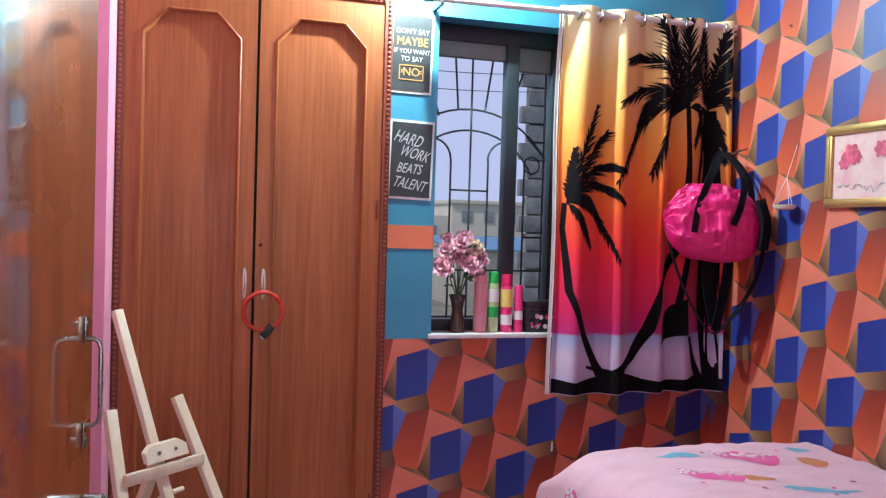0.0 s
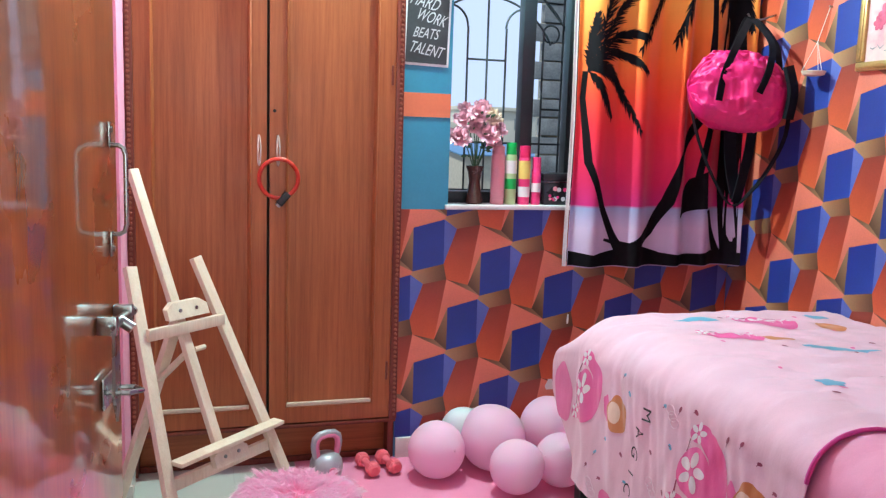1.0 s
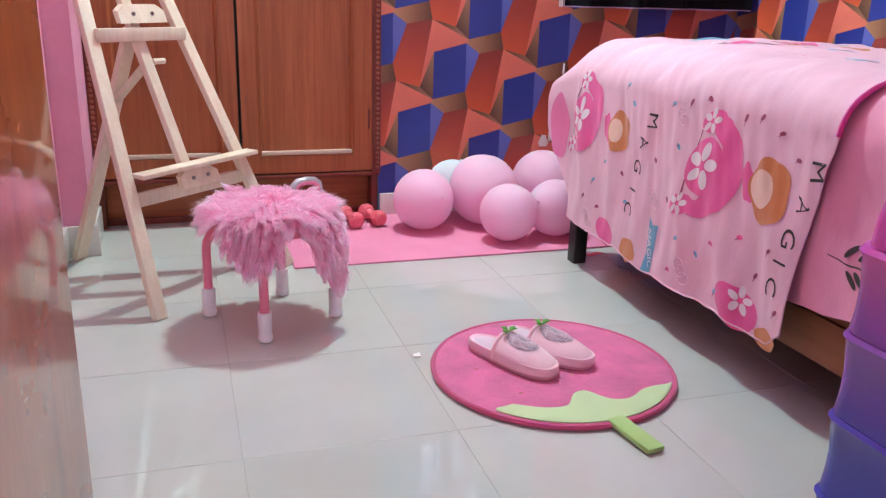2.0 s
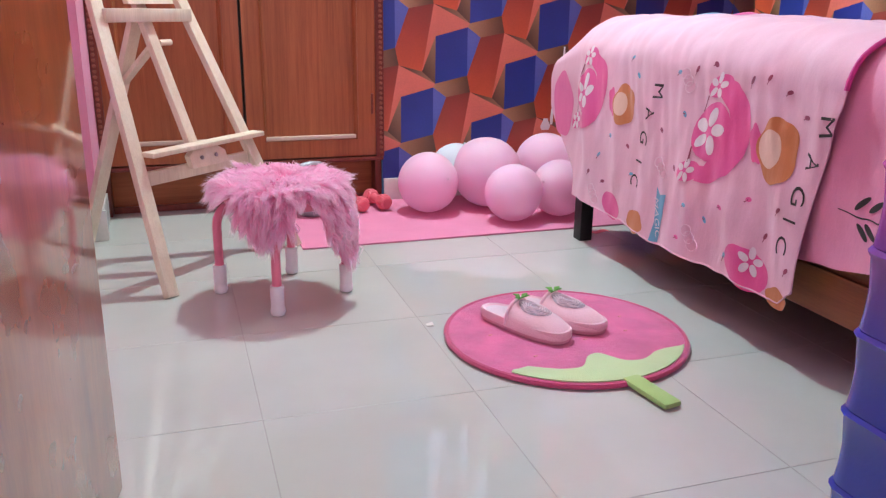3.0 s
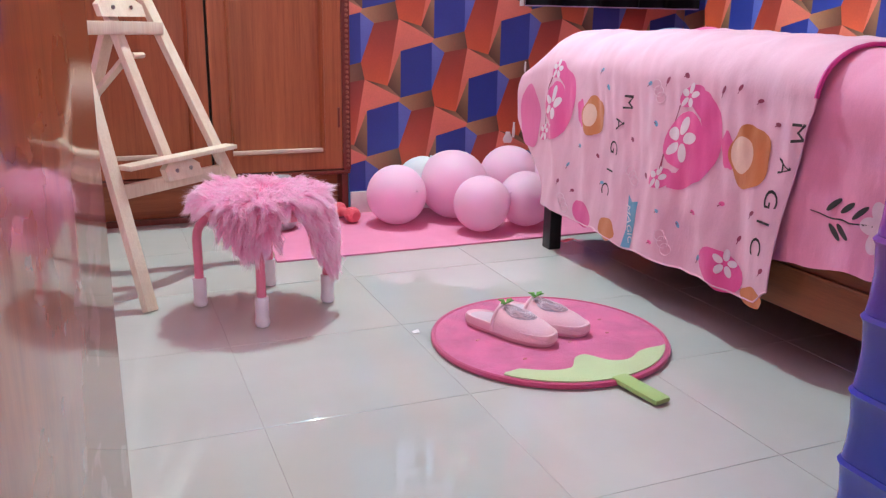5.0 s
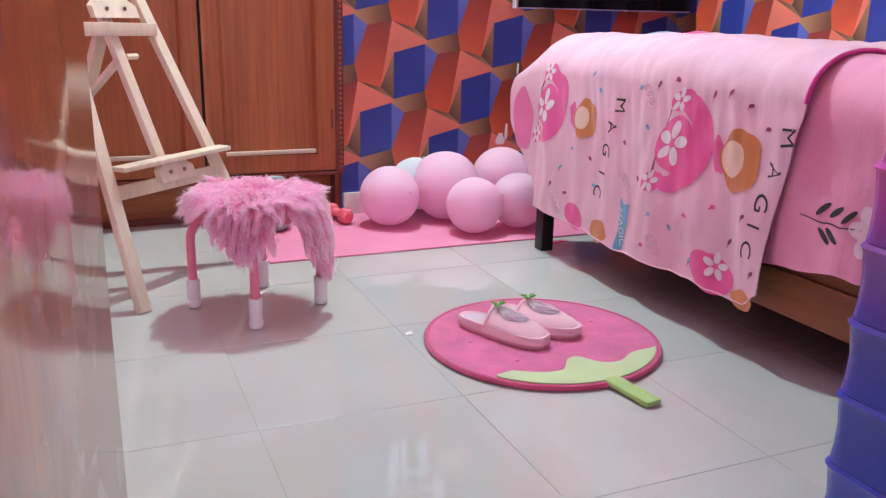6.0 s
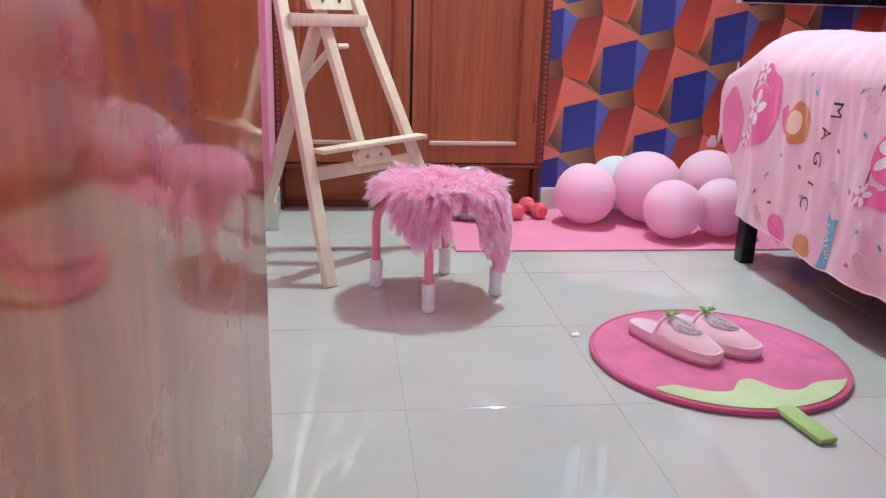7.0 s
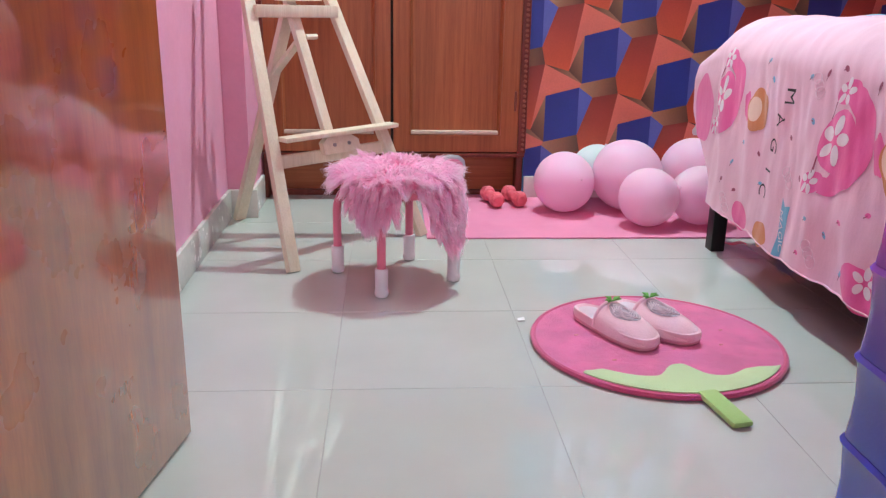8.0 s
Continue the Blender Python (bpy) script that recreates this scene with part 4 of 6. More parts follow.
def latex(name, colour):
    """Thin stretched rubber, through which the light spreads all round the balloon."""
    m, nt, b = material(name)
    nt.links.new(ramp(nt, noise_at(nt, 12, 3), [(0.3, tint(colour, 0.96)), (0.7, colour)]), b.inputs["Base Color"])
    b.inputs["Roughness"].default_value = 0.45
    b.inputs["Specular IOR Level"].default_value = 0.25
    b.inputs["Subsurface Weight"].default_value = 1.0
    b.inputs["Subsurface Radius"].default_value = (0.11, 0.075, 0.09)
    b.inputs["Subsurface Scale"].default_value = 1.0
    tl = nt.nodes.new("ShaderNodeBsdfTranslucent")
    tl.inputs[0].default_value = (*colour, 1)
    mx = nt.nodes.new("ShaderNodeMixShader")
    mx.inputs[0].default_value = 0.35
    nt.links.new(b.outputs[0], mx.inputs[1])
    nt.links.new(tl.outputs[0], mx.inputs[2])
    nt.links.new(mx.outputs[0], nt.nodes["Material Output"].inputs[0])
    return m


M["latex_pink"] = latex("pink_latex", (1.0, 0.65, 0.80))
M["latex_white"] = latex("white_latex", (0.80, 0.88, 0.92))


def balloon(c, r, tilt, mat, label):
    b = thing("balloon", (c[0], c[1], c[2] - r), label, "balloon", "balloons on the mat")
    bm = bmesh.new()
    bmesh.ops.create_uvsphere(bm, u_segments=32, v_segments=20, radius=1)
    for v in bm.verts:
        k = 1 - 0.10 * smoothstep(0.2, 1.0, v.co.z)
        v.co = Vector((v.co.x * r * k, v.co.y * r * k, v.co.z * r * (1.0 if v.co.z < 0 else 1.10)))
    turn = pose(*c, *tilt)
    bm.transform(turn)
    part("skin", bm, mat, b)
    bm = lathe([(0.004, 0), (0.003, 0.006), (0.008, 0.014)], (0, 0, r * 1.09), 10)
    bm.transform(turn)
    part("knot", bm, mat, b)


PINK_B, WHITE_B = "round pale pink balloon lying on the mat", "round white balloon behind the pink ones"
balloon((0.810, 2.925, 0.110), 0.104, (75, 0, 20), M["latex_pink"], PINK_B)
balloon((1.035, 2.945, 0.130), 0.122, (60, 0, 200), M["latex_pink"], PINK_B)
balloon((1.046, 2.730, 0.103), 0.095, (80, 0, 100), M["latex_pink"], PINK_B)
balloon((1.226, 2.752, 0.104), 0.096, (70, 0, 300), M["latex_pink"], PINK_B)
balloon((1.290, 3.010, 0.135), 0.114, (65, 0, 170), M["latex_pink"], PINK_B)
balloon((1.45, 2.93, 0.125), 0.112, (65, 0, 60), M["latex_pink"], PINK_B)
balloon((0.945, 3.045, 0.135), 0.082, (30, 0, 30), M["latex_white"], WHITE_B)

M["kettle"] = surface("silver_vinyl", (0.42, 0.42, 0.46), 0.35, 0.3, vary=0.08)
M["kettle_pink"] = surface("pink_vinyl", (0.72, 0.20, 0.34), 0.45, vary=0.05)
KB = Vector((0.418, 2.985, 0.006))
kettle = thing("kettlebell", KB, "grey kettlebell with pink inside the handle", "kettlebell")
part("body", lathe([(0.030, 0), (0.042, 0.004), (0.056, 0.025), (0.061, 0.05), (0.056, 0.076), (0.042, 0.095), (0.022, 0.103)], KB, 28), M["kettle"], kettle)
hpts = [(-0.036, 0.080), (-0.045, 0.105), (-0.050, 0.135), (-0.046, 0.158), (-0.030, 0.170), (0, 0.174), (0.030, 0.170), (0.046, 0.158), (0.050, 0.135), (0.045, 0.105), (0.036, 0.080)]
turn = Matrix.Rotation(radians(20), 4, "Z")
part("handle", bmtube([KB + turn @ Vector((x, 0, z)) for x, z in hpts], 0.0125, 12), M["kettle"], kettle)
part("grip", bmtube([KB + turn @ Vector((x * 0.86, -0.004, z - 0.006)) for x, z in hpts], 0.0105, 10), M["kettle_pink"], kettle, "pink inner side of the handle")
part("badge", bmtube([KB + Vector((0.016, -0.056, 0.050)), KB + Vector((0.017, -0.0625, 0.050))], [0.016, 0.015], 16), M["kettle_pink"], kettle, "round pink badge")
M["coral"] = surface("coral_vinyl", (0.74, 0.13, 0.17), 0.45, vary=0.06)


def dumbbell(at, turn_deg):
    d = thing("dumbbell", at, "small coral pink dumbbell lying on the mat", "dumbbell", "pair of dumbbells")
    turn = Matrix.Translation(at) @ Matrix.Rotation(radians(turn_deg), 4, "Z") @ Matrix.Rotation(radians(90), 4, "X")
    for s in (-1, 1):
        bm = lathe([(0.020, -0.024), (0.028, -0.017), (0.030, 0), (0.028, 0.017), (0.020, 0.024)], (0, 0.03, s * 0.048), 6)
        bmesh.ops.bevel(bm, geom=bm.edges[:], offset=0.004, segments=2, affect="EDGES")
        bm.transform(turn)
        part("head", bm, M["coral"], d)
    part("grip", bmtube([turn @ Vector((0, 0.03, -0.03)), turn @ Vector((0, 0.03, 0)), turn @ Vector((0, 0.03, 0.03))], [0.016, 0.0135, 0.016], 12), M["coral"], d)


dumbbell((0.575, 3.02, 0.006), 12)
dumbbell((0.655, 3.03, 0.006), 14)

# ---- strawberry rug and slippers ----
RC, RAD = Vector((0.785, 1.795, 0)), 0.272
rug = thing("strawberry_rug", RC, "round pink strawberry-shaped rug with a green leaf edge", "rug")


def rug_form(r, a):
    return RC + Vector((r * math.cos(a), r * math.sin(a), 0))


bm = bmesh.new()
rings = []
for j, (rr, z) in enumerate(((0.0, 0.0145), (0.1, 0.0142), (0.2, 0.0138), (0.245, 0.0135), (0.260, 0.012), (0.262, 0.001))):
    rings.append([bm.verts.new(rug_form(rr, k * math.tau / 64) + Vector((0, 0, z))) for k in range(64)] if rr else [bm.verts.new(RC + Vector((0, 0, z)))])
for k in range(64):
    bm.faces.new((rings[0][0], rings[1][k], rings[1][(k + 1) % 64]))
for a, b_ in zip(rings[1:], rings[2:]):
    for k in range(64):
        bm.faces.new((a[k], b_[k], b_[(k + 1) % 64], a[(k + 1) % 64]))
part("rug_top", bm, M["rug"], rug)
part("piping", bmtube([rug_form(0.264, k * math.tau / 72) + Vector((0, 0, 0.0075)) for k in range(72)], 0.0068, 8, closed=True), M["rug_edge"], rug, "darker pink piping round the rim")
# leaf: between the rim and a wavy line, along the side with the stem


LEAF = ((-140, 0.246), (-136, 0.215), (-116, 0.203), (-105, 0.188), (-98, 0.146), (-90, 0.132), (-82, 0.138), (-75, 0.184), (-65, 0.204), (-50, 0.206), (-42, 0.222), (-35, 0.254))


def leaf_sheet(u, v):
    deg = -140 + u * 105
    k = next(i for i in range(len(LEAF) - 1) if deg <= LEAF[i + 1][0] + 1e-6)
    (a0, r0), (a1, r1) = LEAF[k], LEAF[k + 1]
    f = (deg - a0) / (a1 - a0)
    rp, rn = LEAF[max(0, k - 1)][1], LEAF[min(len(LEAF) - 1, k + 2)][1]
    r = r0 + 0.5 * f * (r1 - rp + f * (2 * rp - 5 * r0 + 4 * r1 - rn + f * (3 * (r0 - r1) + rn - rp)))
    return rug_form(0.257 + (r - 0.257) * v, radians(deg)) + Vector((0, 0, 0.0172 - 0.002 * (abs(v * 2 - 1)) ** 4))


part("leaf", thick(grid(72, 8, leaf_sheet), 0.003), M["rug_green"], rug, "pale green felt leaf")
bm = beam(Vector((0.804, 1.545, 0.012)), Vector((0.826, 1.425, 0.008)), 0.040, 0.012, (1, 0, 0), 0.0055)
part("stem", bm, M["rug_stem"], rug, "green felt stem")
M["seed"] = surface("stitched_dimple", (0.74, 0.34, 0.30), 0.8)
for dx, dy in ((-0.17, 0.02), (-0.12, -0.11), (0.10, 0.13), (0.16, 0.04), (0.13, -0.04), (-0.03, 0.20), (0.02, -0.06)):
    c = RC + Vector((dx, dy, 0.0145))
    part("seed", bmtube([c - Vector((0.004, 0, 0)), c + Vector((0.004, 0.002, 0))], 0.0018, 6), M["seed"], rug)

M["fleece"] = surface("pink_fleece", (0.86, 0.54, 0.61), 0.95, vary=0.08, fine=260, bump=0.6, sheen=0.5)
M["insole"] = surface("lilac_fleece", (0.66, 0.50, 0.56), 0.95, vary=0.08, fine=260, bump=0.6, sheen=0.4)
# Darker rose paints in the shade along the slipper's bottom edge.
M["sole"] = surface("sole_shade", (0.72, 0.34, 0.42), 0.6, vary=0.06)
M["embroid"] = surface("grey_embroidery", (0.50, 0.40, 0.46), 0.9, vary=0.3, coarse=60, fine=260, bump=0.8)
M["leafgreen"] = surface("green_felt", (0.16, 0.42, 0.09), 0.9, vary=0.15)


def slipper(heel, toe, side):
    h, t = Vector((*heel, 0.0147)), Vector((*toe, 0.0147))
    s = thing("slipper", (h + t) / 2, "pale pink fleece slipper with a green leaf on the toe", "slipper", "pair of slippers")
    ln = (t - h).length
    d = (t - h).normalized()
    w = Vector((d.y, -d.x, 0))

    def half(u):
        return (0.037 + 0.010 * smoothstep(0.15, 0.65, u)) * max(0.0, 1 - abs(2 * u - 1) ** 2.9) ** 0.40

    def place(u, v, z):
        return h + d * (u * ln) + w * (v * half(u) + side * 0.006 * math.sin(u * math.pi)) + Vector((0, 0, z))

    n = 48
    rim = [(0.5 - 0.5 * math.cos(k * math.tau / n), (1 if 0 < k < n / 2 else -1 if k > n / 2 else 0)) for k in range(n)]

    def turned(levels, cap=True):
        """A form on the sole's outline through levels of (height, size)."""
        bm = bmesh.new()
        lv = [[bm.verts.new(place(0.5, 0, z) + (place(u, v, z) - place(0.5, 0, z)) * g) for u, v in rim] for z, g in levels]
        for a, b_ in zip(lv, lv[1:]):
            for k in range(n):
                bm.faces.new((a[k], a[(k + 1) % n], b_[(k + 1) % n], b_[k]))
        bm.faces.new(lv[0][::-1])
        if cap:
            bm.faces.new(lv[-1])
        bmesh.ops.recalc_face_normals(bm, faces=bm.faces)
        return bm

    part("sole", turned([(0.0, 0.92), (0.002, 0.965), (0.006, 0.985), (0.009, 0.98)]), M["sole"], s, "edge of the sole, its shade painted rose")
    part("footbed", turned([(0.0085, 0.97), (0.0125, 1.0), (0.023, 1.005), (0.028, 0.985), (0.029, 0.95), (0.0265, 0.90), (0.024, 0.86)]), M["fleece"], s)
    part("insole", turned([(0.0230, 0.885), (0.0255, 0.880), (0.0262, 0.85)]), M["insole"], s, "lilac fleece insole")

    def upper(u, v):
        uu = 0.40 + 0.598 * u
        vv = 2 * v - 1
        rise = 0.050 * (1 - 0.30 * u) * max(0.0, 1 - u ** 4) ** 0.5
        return place(uu, vv * 1.07, 0.012 + rise * max(0.0, 1 - abs(vv) ** 2.3) ** 0.55)

    part("upper", thick(grid(26, 28, upper), 0.006), M["fleece"], s)
    part("opening_edge", bmtube([upper(0.0, k / 20) + Vector((0, 0, 0.001)) for k in range(21)], 0.0042, 8), M["fleece"], s)

    def patch(u, v):
        a, r = v * math.tau, u
        return upper(0.34 + 0.29 * r * math.cos(a), 0.5 + 0.29 * r * math.sin(a)) + Vector((0, 0, 0.0016))

    part("patch", grid(6, 28, patch), M["embroid"], s, "grey-lilac embroidered toe patch")
    for k in range(5):
        rr = 0.3 + 0.14 * k
        part("stitch", bmtube([patch(rr * (1 + 0.1 * math.sin(6 * a + k)), a / math.tau) + Vector((0, 0, 0.001)) for a in [i * math.tau / 24 for i in range(24)]], 0.0013, 5, closed=True), M["insole"], s)
    for k in range(5):
        a = radians(-80 + 40 * k)
        c = upper(0.05, 0.5) + Vector((0, 0, 0.007))
        e = (-d * 0.6 * math.cos(a) + d * 0.5 + w * math.sin(a)).normalized()
        q = e.cross(Vector((0, 0, 1)))
        bm = bmesh.new()
        vs = [bm.verts.new(c + x) for x in (Vector((0, 0, 0)), e * 0.010 + q * 0.006 + Vector((0, 0, 0.006)), e * 0.022 + Vector((0, 0, 0.004 + 0.003 * (k % 2))), e * 0.010 - q * 0.006 + Vector((0, 0, 0.006)))]
        bm.faces.new(vs)
        thick(bm, 0.002)
        part("leaf", bm, M["leafgreen"], s, "green felt leaf")


slipper((0.642, 1.932), (0.757, 1.722), -1)
slipper((0.742, 1.960), (0.857, 1.748), 1)

# ---- bed ----
BX, BY0, BY1, BZ = 1.175, 0.62, 2.505, 0.655
M["rail"] = wood("bed_rail", (0.36, 0.13, 0.045), (0.22, 0.075, 0.025), 0.45, along="y", lines=20)
bed = thing("bed", (1.68, 1.5, 0), "wooden bed with dark legs and a thick mattress", "bed")
part("rail", bmbox(1.205, 1.235, BY0, BY1 - 0.03, 0.115, 0.285, 0.004), M["rail"], bed)
part("rail_lip", bmbox(1.196, 1.205, BY0, BY1 - 0.03, 0.205, 0.214, 0.002), M["rail"], bed)
part("rail", bmbox(1.205, 2.11, BY1 - 0.03, BY1, 0.115, 0.285, 0.004), M["rail"], bed)
for x, y in ((1.176, 2.478), (1.176, BY0 + 0.02), (2.09, 2.478), (2.09, BY0 + 0.02)):
    part("leg", bmbox(x - 0.012, x + 0.03, y - 0.01, y + 0.035, 0, 0.285, 0.003), M["black"], bed, "black square bed leg")
part("slat_base", bmbox(1.235, 2.11, BY0, BY1 - 0.03, 0.25, 0.285), M["rail"], bed)
M["ticking"] = surface("mattress_cloth", (0.70, 0.55, 0.58), 0.9)
tagged(part("mattress", bmbox(1.20, 2.115, BY0, BY1, 0.286, 0.605, 0.05), M["ticking"]), "thick mattress under pink bedding", "mattress")


def bed_cover(s, y, off, reach, fold, amp, seed):
    """A cover over the bed: s runs from the far side across the top (0) and down the near side; off lifts it off the mattress."""
    top = 2.12 - BX
    ry = 0.13 + off
    flat = top - ry
    zt = BZ + off + 0.010 * noise.noise((s * 3.1, y * 3.0, seed)) + 0.008 * math.sin(s * 5 + y * 2) + (0.007 * noise.noise((s * 8, y * 13, seed)) + 0.004 * noise.noise((s * 19, y * 27, seed))) * (1 if off > 0.01 else 0.3) - 0.02 * smoothstep(1.7, 1.0, y) + 0.009 * abs(noise.noise((s * 6 + y * 5, y * 10 - s * 4, seed + 2)))
    e = s - flat - ry * 1.2
    deep = max(0.0, e)
    drop = min(1, deep / 0.45)
    fine_fold = (0.0045 * noise.noise((y * 38 + e * 9, e * 2, seed + 4)) * math.exp(-deep / 0.16) + 0.014 * noise.noise((y * 9 + e * 3, e * 2.2, seed)) + 0.0035 * noise.noise((y * 24, e * 9, seed))) * (0.4 + 0.6 * smoothstep(0, 0.06, e))
    wave = (math.sin(y * fold + 1.4 * math.sin(y * 7 + seed)) * 0.6 + 0.4 * math.sin(y * fold * 2.3 + seed)) * amp * (0.35 + drop)
    if s < flat:
        p = Vector((2.12 - s, y, zt))
    elif e < 0:
        a = (s - flat) / (ry * 1.2) * math.pi / 2
        swell = (wave + fine_fold) * smoothstep(0, 1.1, a)
        p = Vector((BX + ry - off - (ry - swell) * math.sin(a), y, zt - 0.115 * (1 - math.cos(a)) - swell * math.cos(a)))
    else:
        p = Vector((BX - off + wave + fine_fold - 0.012 * drop, y + 0.010 * drop * math.sin(y * fold * .7), zt - 0.115 - e))
    return p


def cloth_plain(name, colour, rough=0.75):
    m, nt, b = material(name)
    big = ramp(nt, noise_at(nt, 7, 4), [(0.3, tint(colour, 0.90)), (0.7, colour)])
    wv = ramp(nt, noise_at(nt, 420, 2), [(0.3, (0.93, 0.93, 0.93)), (0.7, (1, 1, 1))])
    nt.links.new(mixed(nt, big, wv, 1.0), b.inputs["Base Color"])
    b.inputs["Roughness"].default_value = rough
    b.inputs["Sheen Weight"].default_value = 0.25
    bumped(nt, b, noise_at(nt, 16, 5, (1.3, 2.0, 0.8)), 0.40, 0.005)
    return m


M["sheet"] = cloth_plain("rose_sheet", (0.80, 0.30, 0.45))
M["blanket"] = cloth_plain("pale_pink_flannel", (0.80, 0.48, 0.58), 0.8)
LEN_TOP = 2.12 - BX - 0.13 + 0.13 * 1.2
sheet_len = LEN_TOP + 0.305
sheet = thing("bed_sheet", (1.6, 1.1, 0.25), "plain rose pink bed sheet with a dark leaf print", "bed sheet")
part("sheet_cloth", thick(grid(70, 90, lambda u, v: bed_cover(u * (sheet_len + 0.02 * math.sin(v * 9)), BY0 + v * 1.2, 0.004, 0, 17, 0.006, 3.0)), 0.003), M["sheet"], sheet)


def sheet_at(y, z):
    return bed_cover(LEN_TOP + (BZ - 0.111 - z), y, 0.004, 0, 17, 0.006, 3.0) + Vector((-0.0014, 0, 0))


M["leafink"] = surface("dark_leaf_print", (0.035, 0.03, 0.03), 0.8)
M["petal"] = surface("pale_petal_print", (0.80, 0.62, 0.68), 0.8)


def figure(outline, at, offset=0.0, step=0.006):
    """A printed figure: an outline of (y, z), cut fine, laid on cloth by at(y, z)."""
    bm = bmesh.new()
    bm.faces.new([bm.verts.new((0, y, z)) for y, z in outline])
    bmesh.ops.triangulate(bm, faces=bm.faces)
    for k, ax in ((1, Vector((0, 1, 0))), (2, Vector((0, 0, 1)))):
        lo, hi = min(p[k - 1] for p in outline), max(p[k - 1] for p in outline)
        c = math.ceil(lo / step) * step
        while c < hi:
            bmesh.ops.bisect_plane(bm, geom=bm.verts[:] + bm.edges[:] + bm.faces[:], plane_co=ax * c, plane_no=ax)
            c += step
    for v in bm.verts:
        v.co = at(v.co.y, v.co.z) + Vector((-offset, 0, offset))
    return bm


def blob(cy, cz, ry, rz, turn=0.0, n=22, wob=0.0):
    t = radians(turn)
    out = []
    for k in range(n):
        a = k * math.tau / n
        q = 1 + wob * math.sin(5 * a + cy * 40)
        y, z = ry * q * math.cos(a), rz * q * math.sin(a)
        out.append((cy + y * math.cos(t) - z * math.sin(t), cz + y * math.sin(t) + z * math.cos(t)))
    return out


part("stalk", figure(strip([(1.46, 0.352), (1.40, 0.345), (1.31, 0.350)], [0.002, 0.003, 0.003]), sheet_at), M["leafink"], sheet, "printed stalk")
for cy, cz, t in ((1.405, 0.372, -40), (1.375, 0.325, 35), (1.372, 0.372, -42), (1.395, 0.322, 40), (1.34, 0.37, -40)):
    part("leaf", figure(blob(cy, cz, 0.021, 0.006, t), sheet_at), M["leafink"], sheet, "dark printed leaf")
for k in range(6):
    a = k * math.tau / 6
    part("petal", figure(blob(1.285 + 0.03 * math.cos(a), 0.35 + 0.03 * math.sin(a), 0.022, 0.016, math.degrees(a)), sheet_at), M["petal"], sheet, "pale printed petal")

BL_LEN = LEN_TOP + 0.425
blanket = thing("blanket", (1.6, 2.0, 0.12), "pale pink printed blanket hanging over the bed side", "blanket")


def blanket_form(s, y):
    p = bed_cover(s, min(y, BY1 + 0.02), 0.017, 0, 15, 0.005, 8.0)
    e = y - (BY1 + 0.02)
    if e > 0:  # falls over the foot end
        down = max(0.0, e - 0.02)
        drop = Vector((0, 0.035 * (1 - math.exp(-e / 0.03)) + 0.06 * e, -down))
        if s > LEN_TOP - 0.34:
            k = smoothstep(LEN_TOP - 0.34, LEN_TOP + 0.08, s)
            p = p + drop * (1 - k) + Vector((-0.04 * e, 0.80 * e, -0.12 * e)) * k
        else:
            p = p + drop
    return p


def near_edge(s):
    return 1.470 + 0.06 * smoothstep(LEN_TOP - 0.1, BL_LEN, s) + 0.006 * math.sin(s * 17)


def blanket_sheet(u, v):
    s = u * (BL_LEN + 0.004 * math.sin(v * 11 + 1) + 0.006 * math.sin(v * 5) - 0.035 * smoothstep(0.05, 0.0, v))
    y0 = near_edge(s)
    y1 = BY1 + 0.23 - 0.225 * smoothstep(LEN_TOP + 0.12, LEN_TOP + 0.37, s)
    return blanket_form(s, y0 + v * (y1 - y0))


part("blanket_cloth", thick(grid(200, 300, blanket_sheet), 0.003), M["blanket"], blanket)
M["hem_rose"] = surface("magenta_hem", (0.62, 0.05, 0.27), 0.8)
part("hem", bmtube([blanket_form(s, near_edge(s)) for s in [0.02 + k * (LEN_TOP - 0.02) / 60 for k in range(61)]], 0.005, 6), M["hem_rose"], blanket, "magenta edge of the blanket")
part("lower_hem", bmtube([blanket_sheet(1.0, k / 60 * 0.86) for k in range(61)], 0.0022, 6), M["blanket"], blanket)


def side_at(y, z):
    return blanket_form(LEN_TOP + (BZ + 0.017 - 0.115 - z), y) + Vector((-0.0010, 0, 0))


def top_at(y, x):
    return blanket_form(2.12 - x, y) + Vector((0, 0, 0.0012))


M["coach"] = cloth_plain("deep_pink_print", (0.78, 0.085, 0.31))
M["auburn"] = cloth_plain("auburn_print", (0.58, 0.18, 0.045))
M["peach"] = cloth_plain("peach_print", (0.80, 0.55, 0.42))
M["white_print"] = cloth_plain("white_print", (0.82, 0.74, 0.76))
M["blue_print"] = cloth_plain("blue_print", (0.13, 0.40, 0.58))
M["plum_print"] = cloth_plain("plum_print", (0.28, 0.012, 0.07))


def flower(cy, cz, r, at):
    for k in range(5):
        a = k * math.tau / 5 + 0.4
        part("petal_print", figure(blob(cy + 0.58 * r * math.cos(a), cz + 0.58 * r * math.sin(a), 0.40 * r, 0.25 * r, math.degrees(a)), at, 0.0005), M["white_print"], blanket)


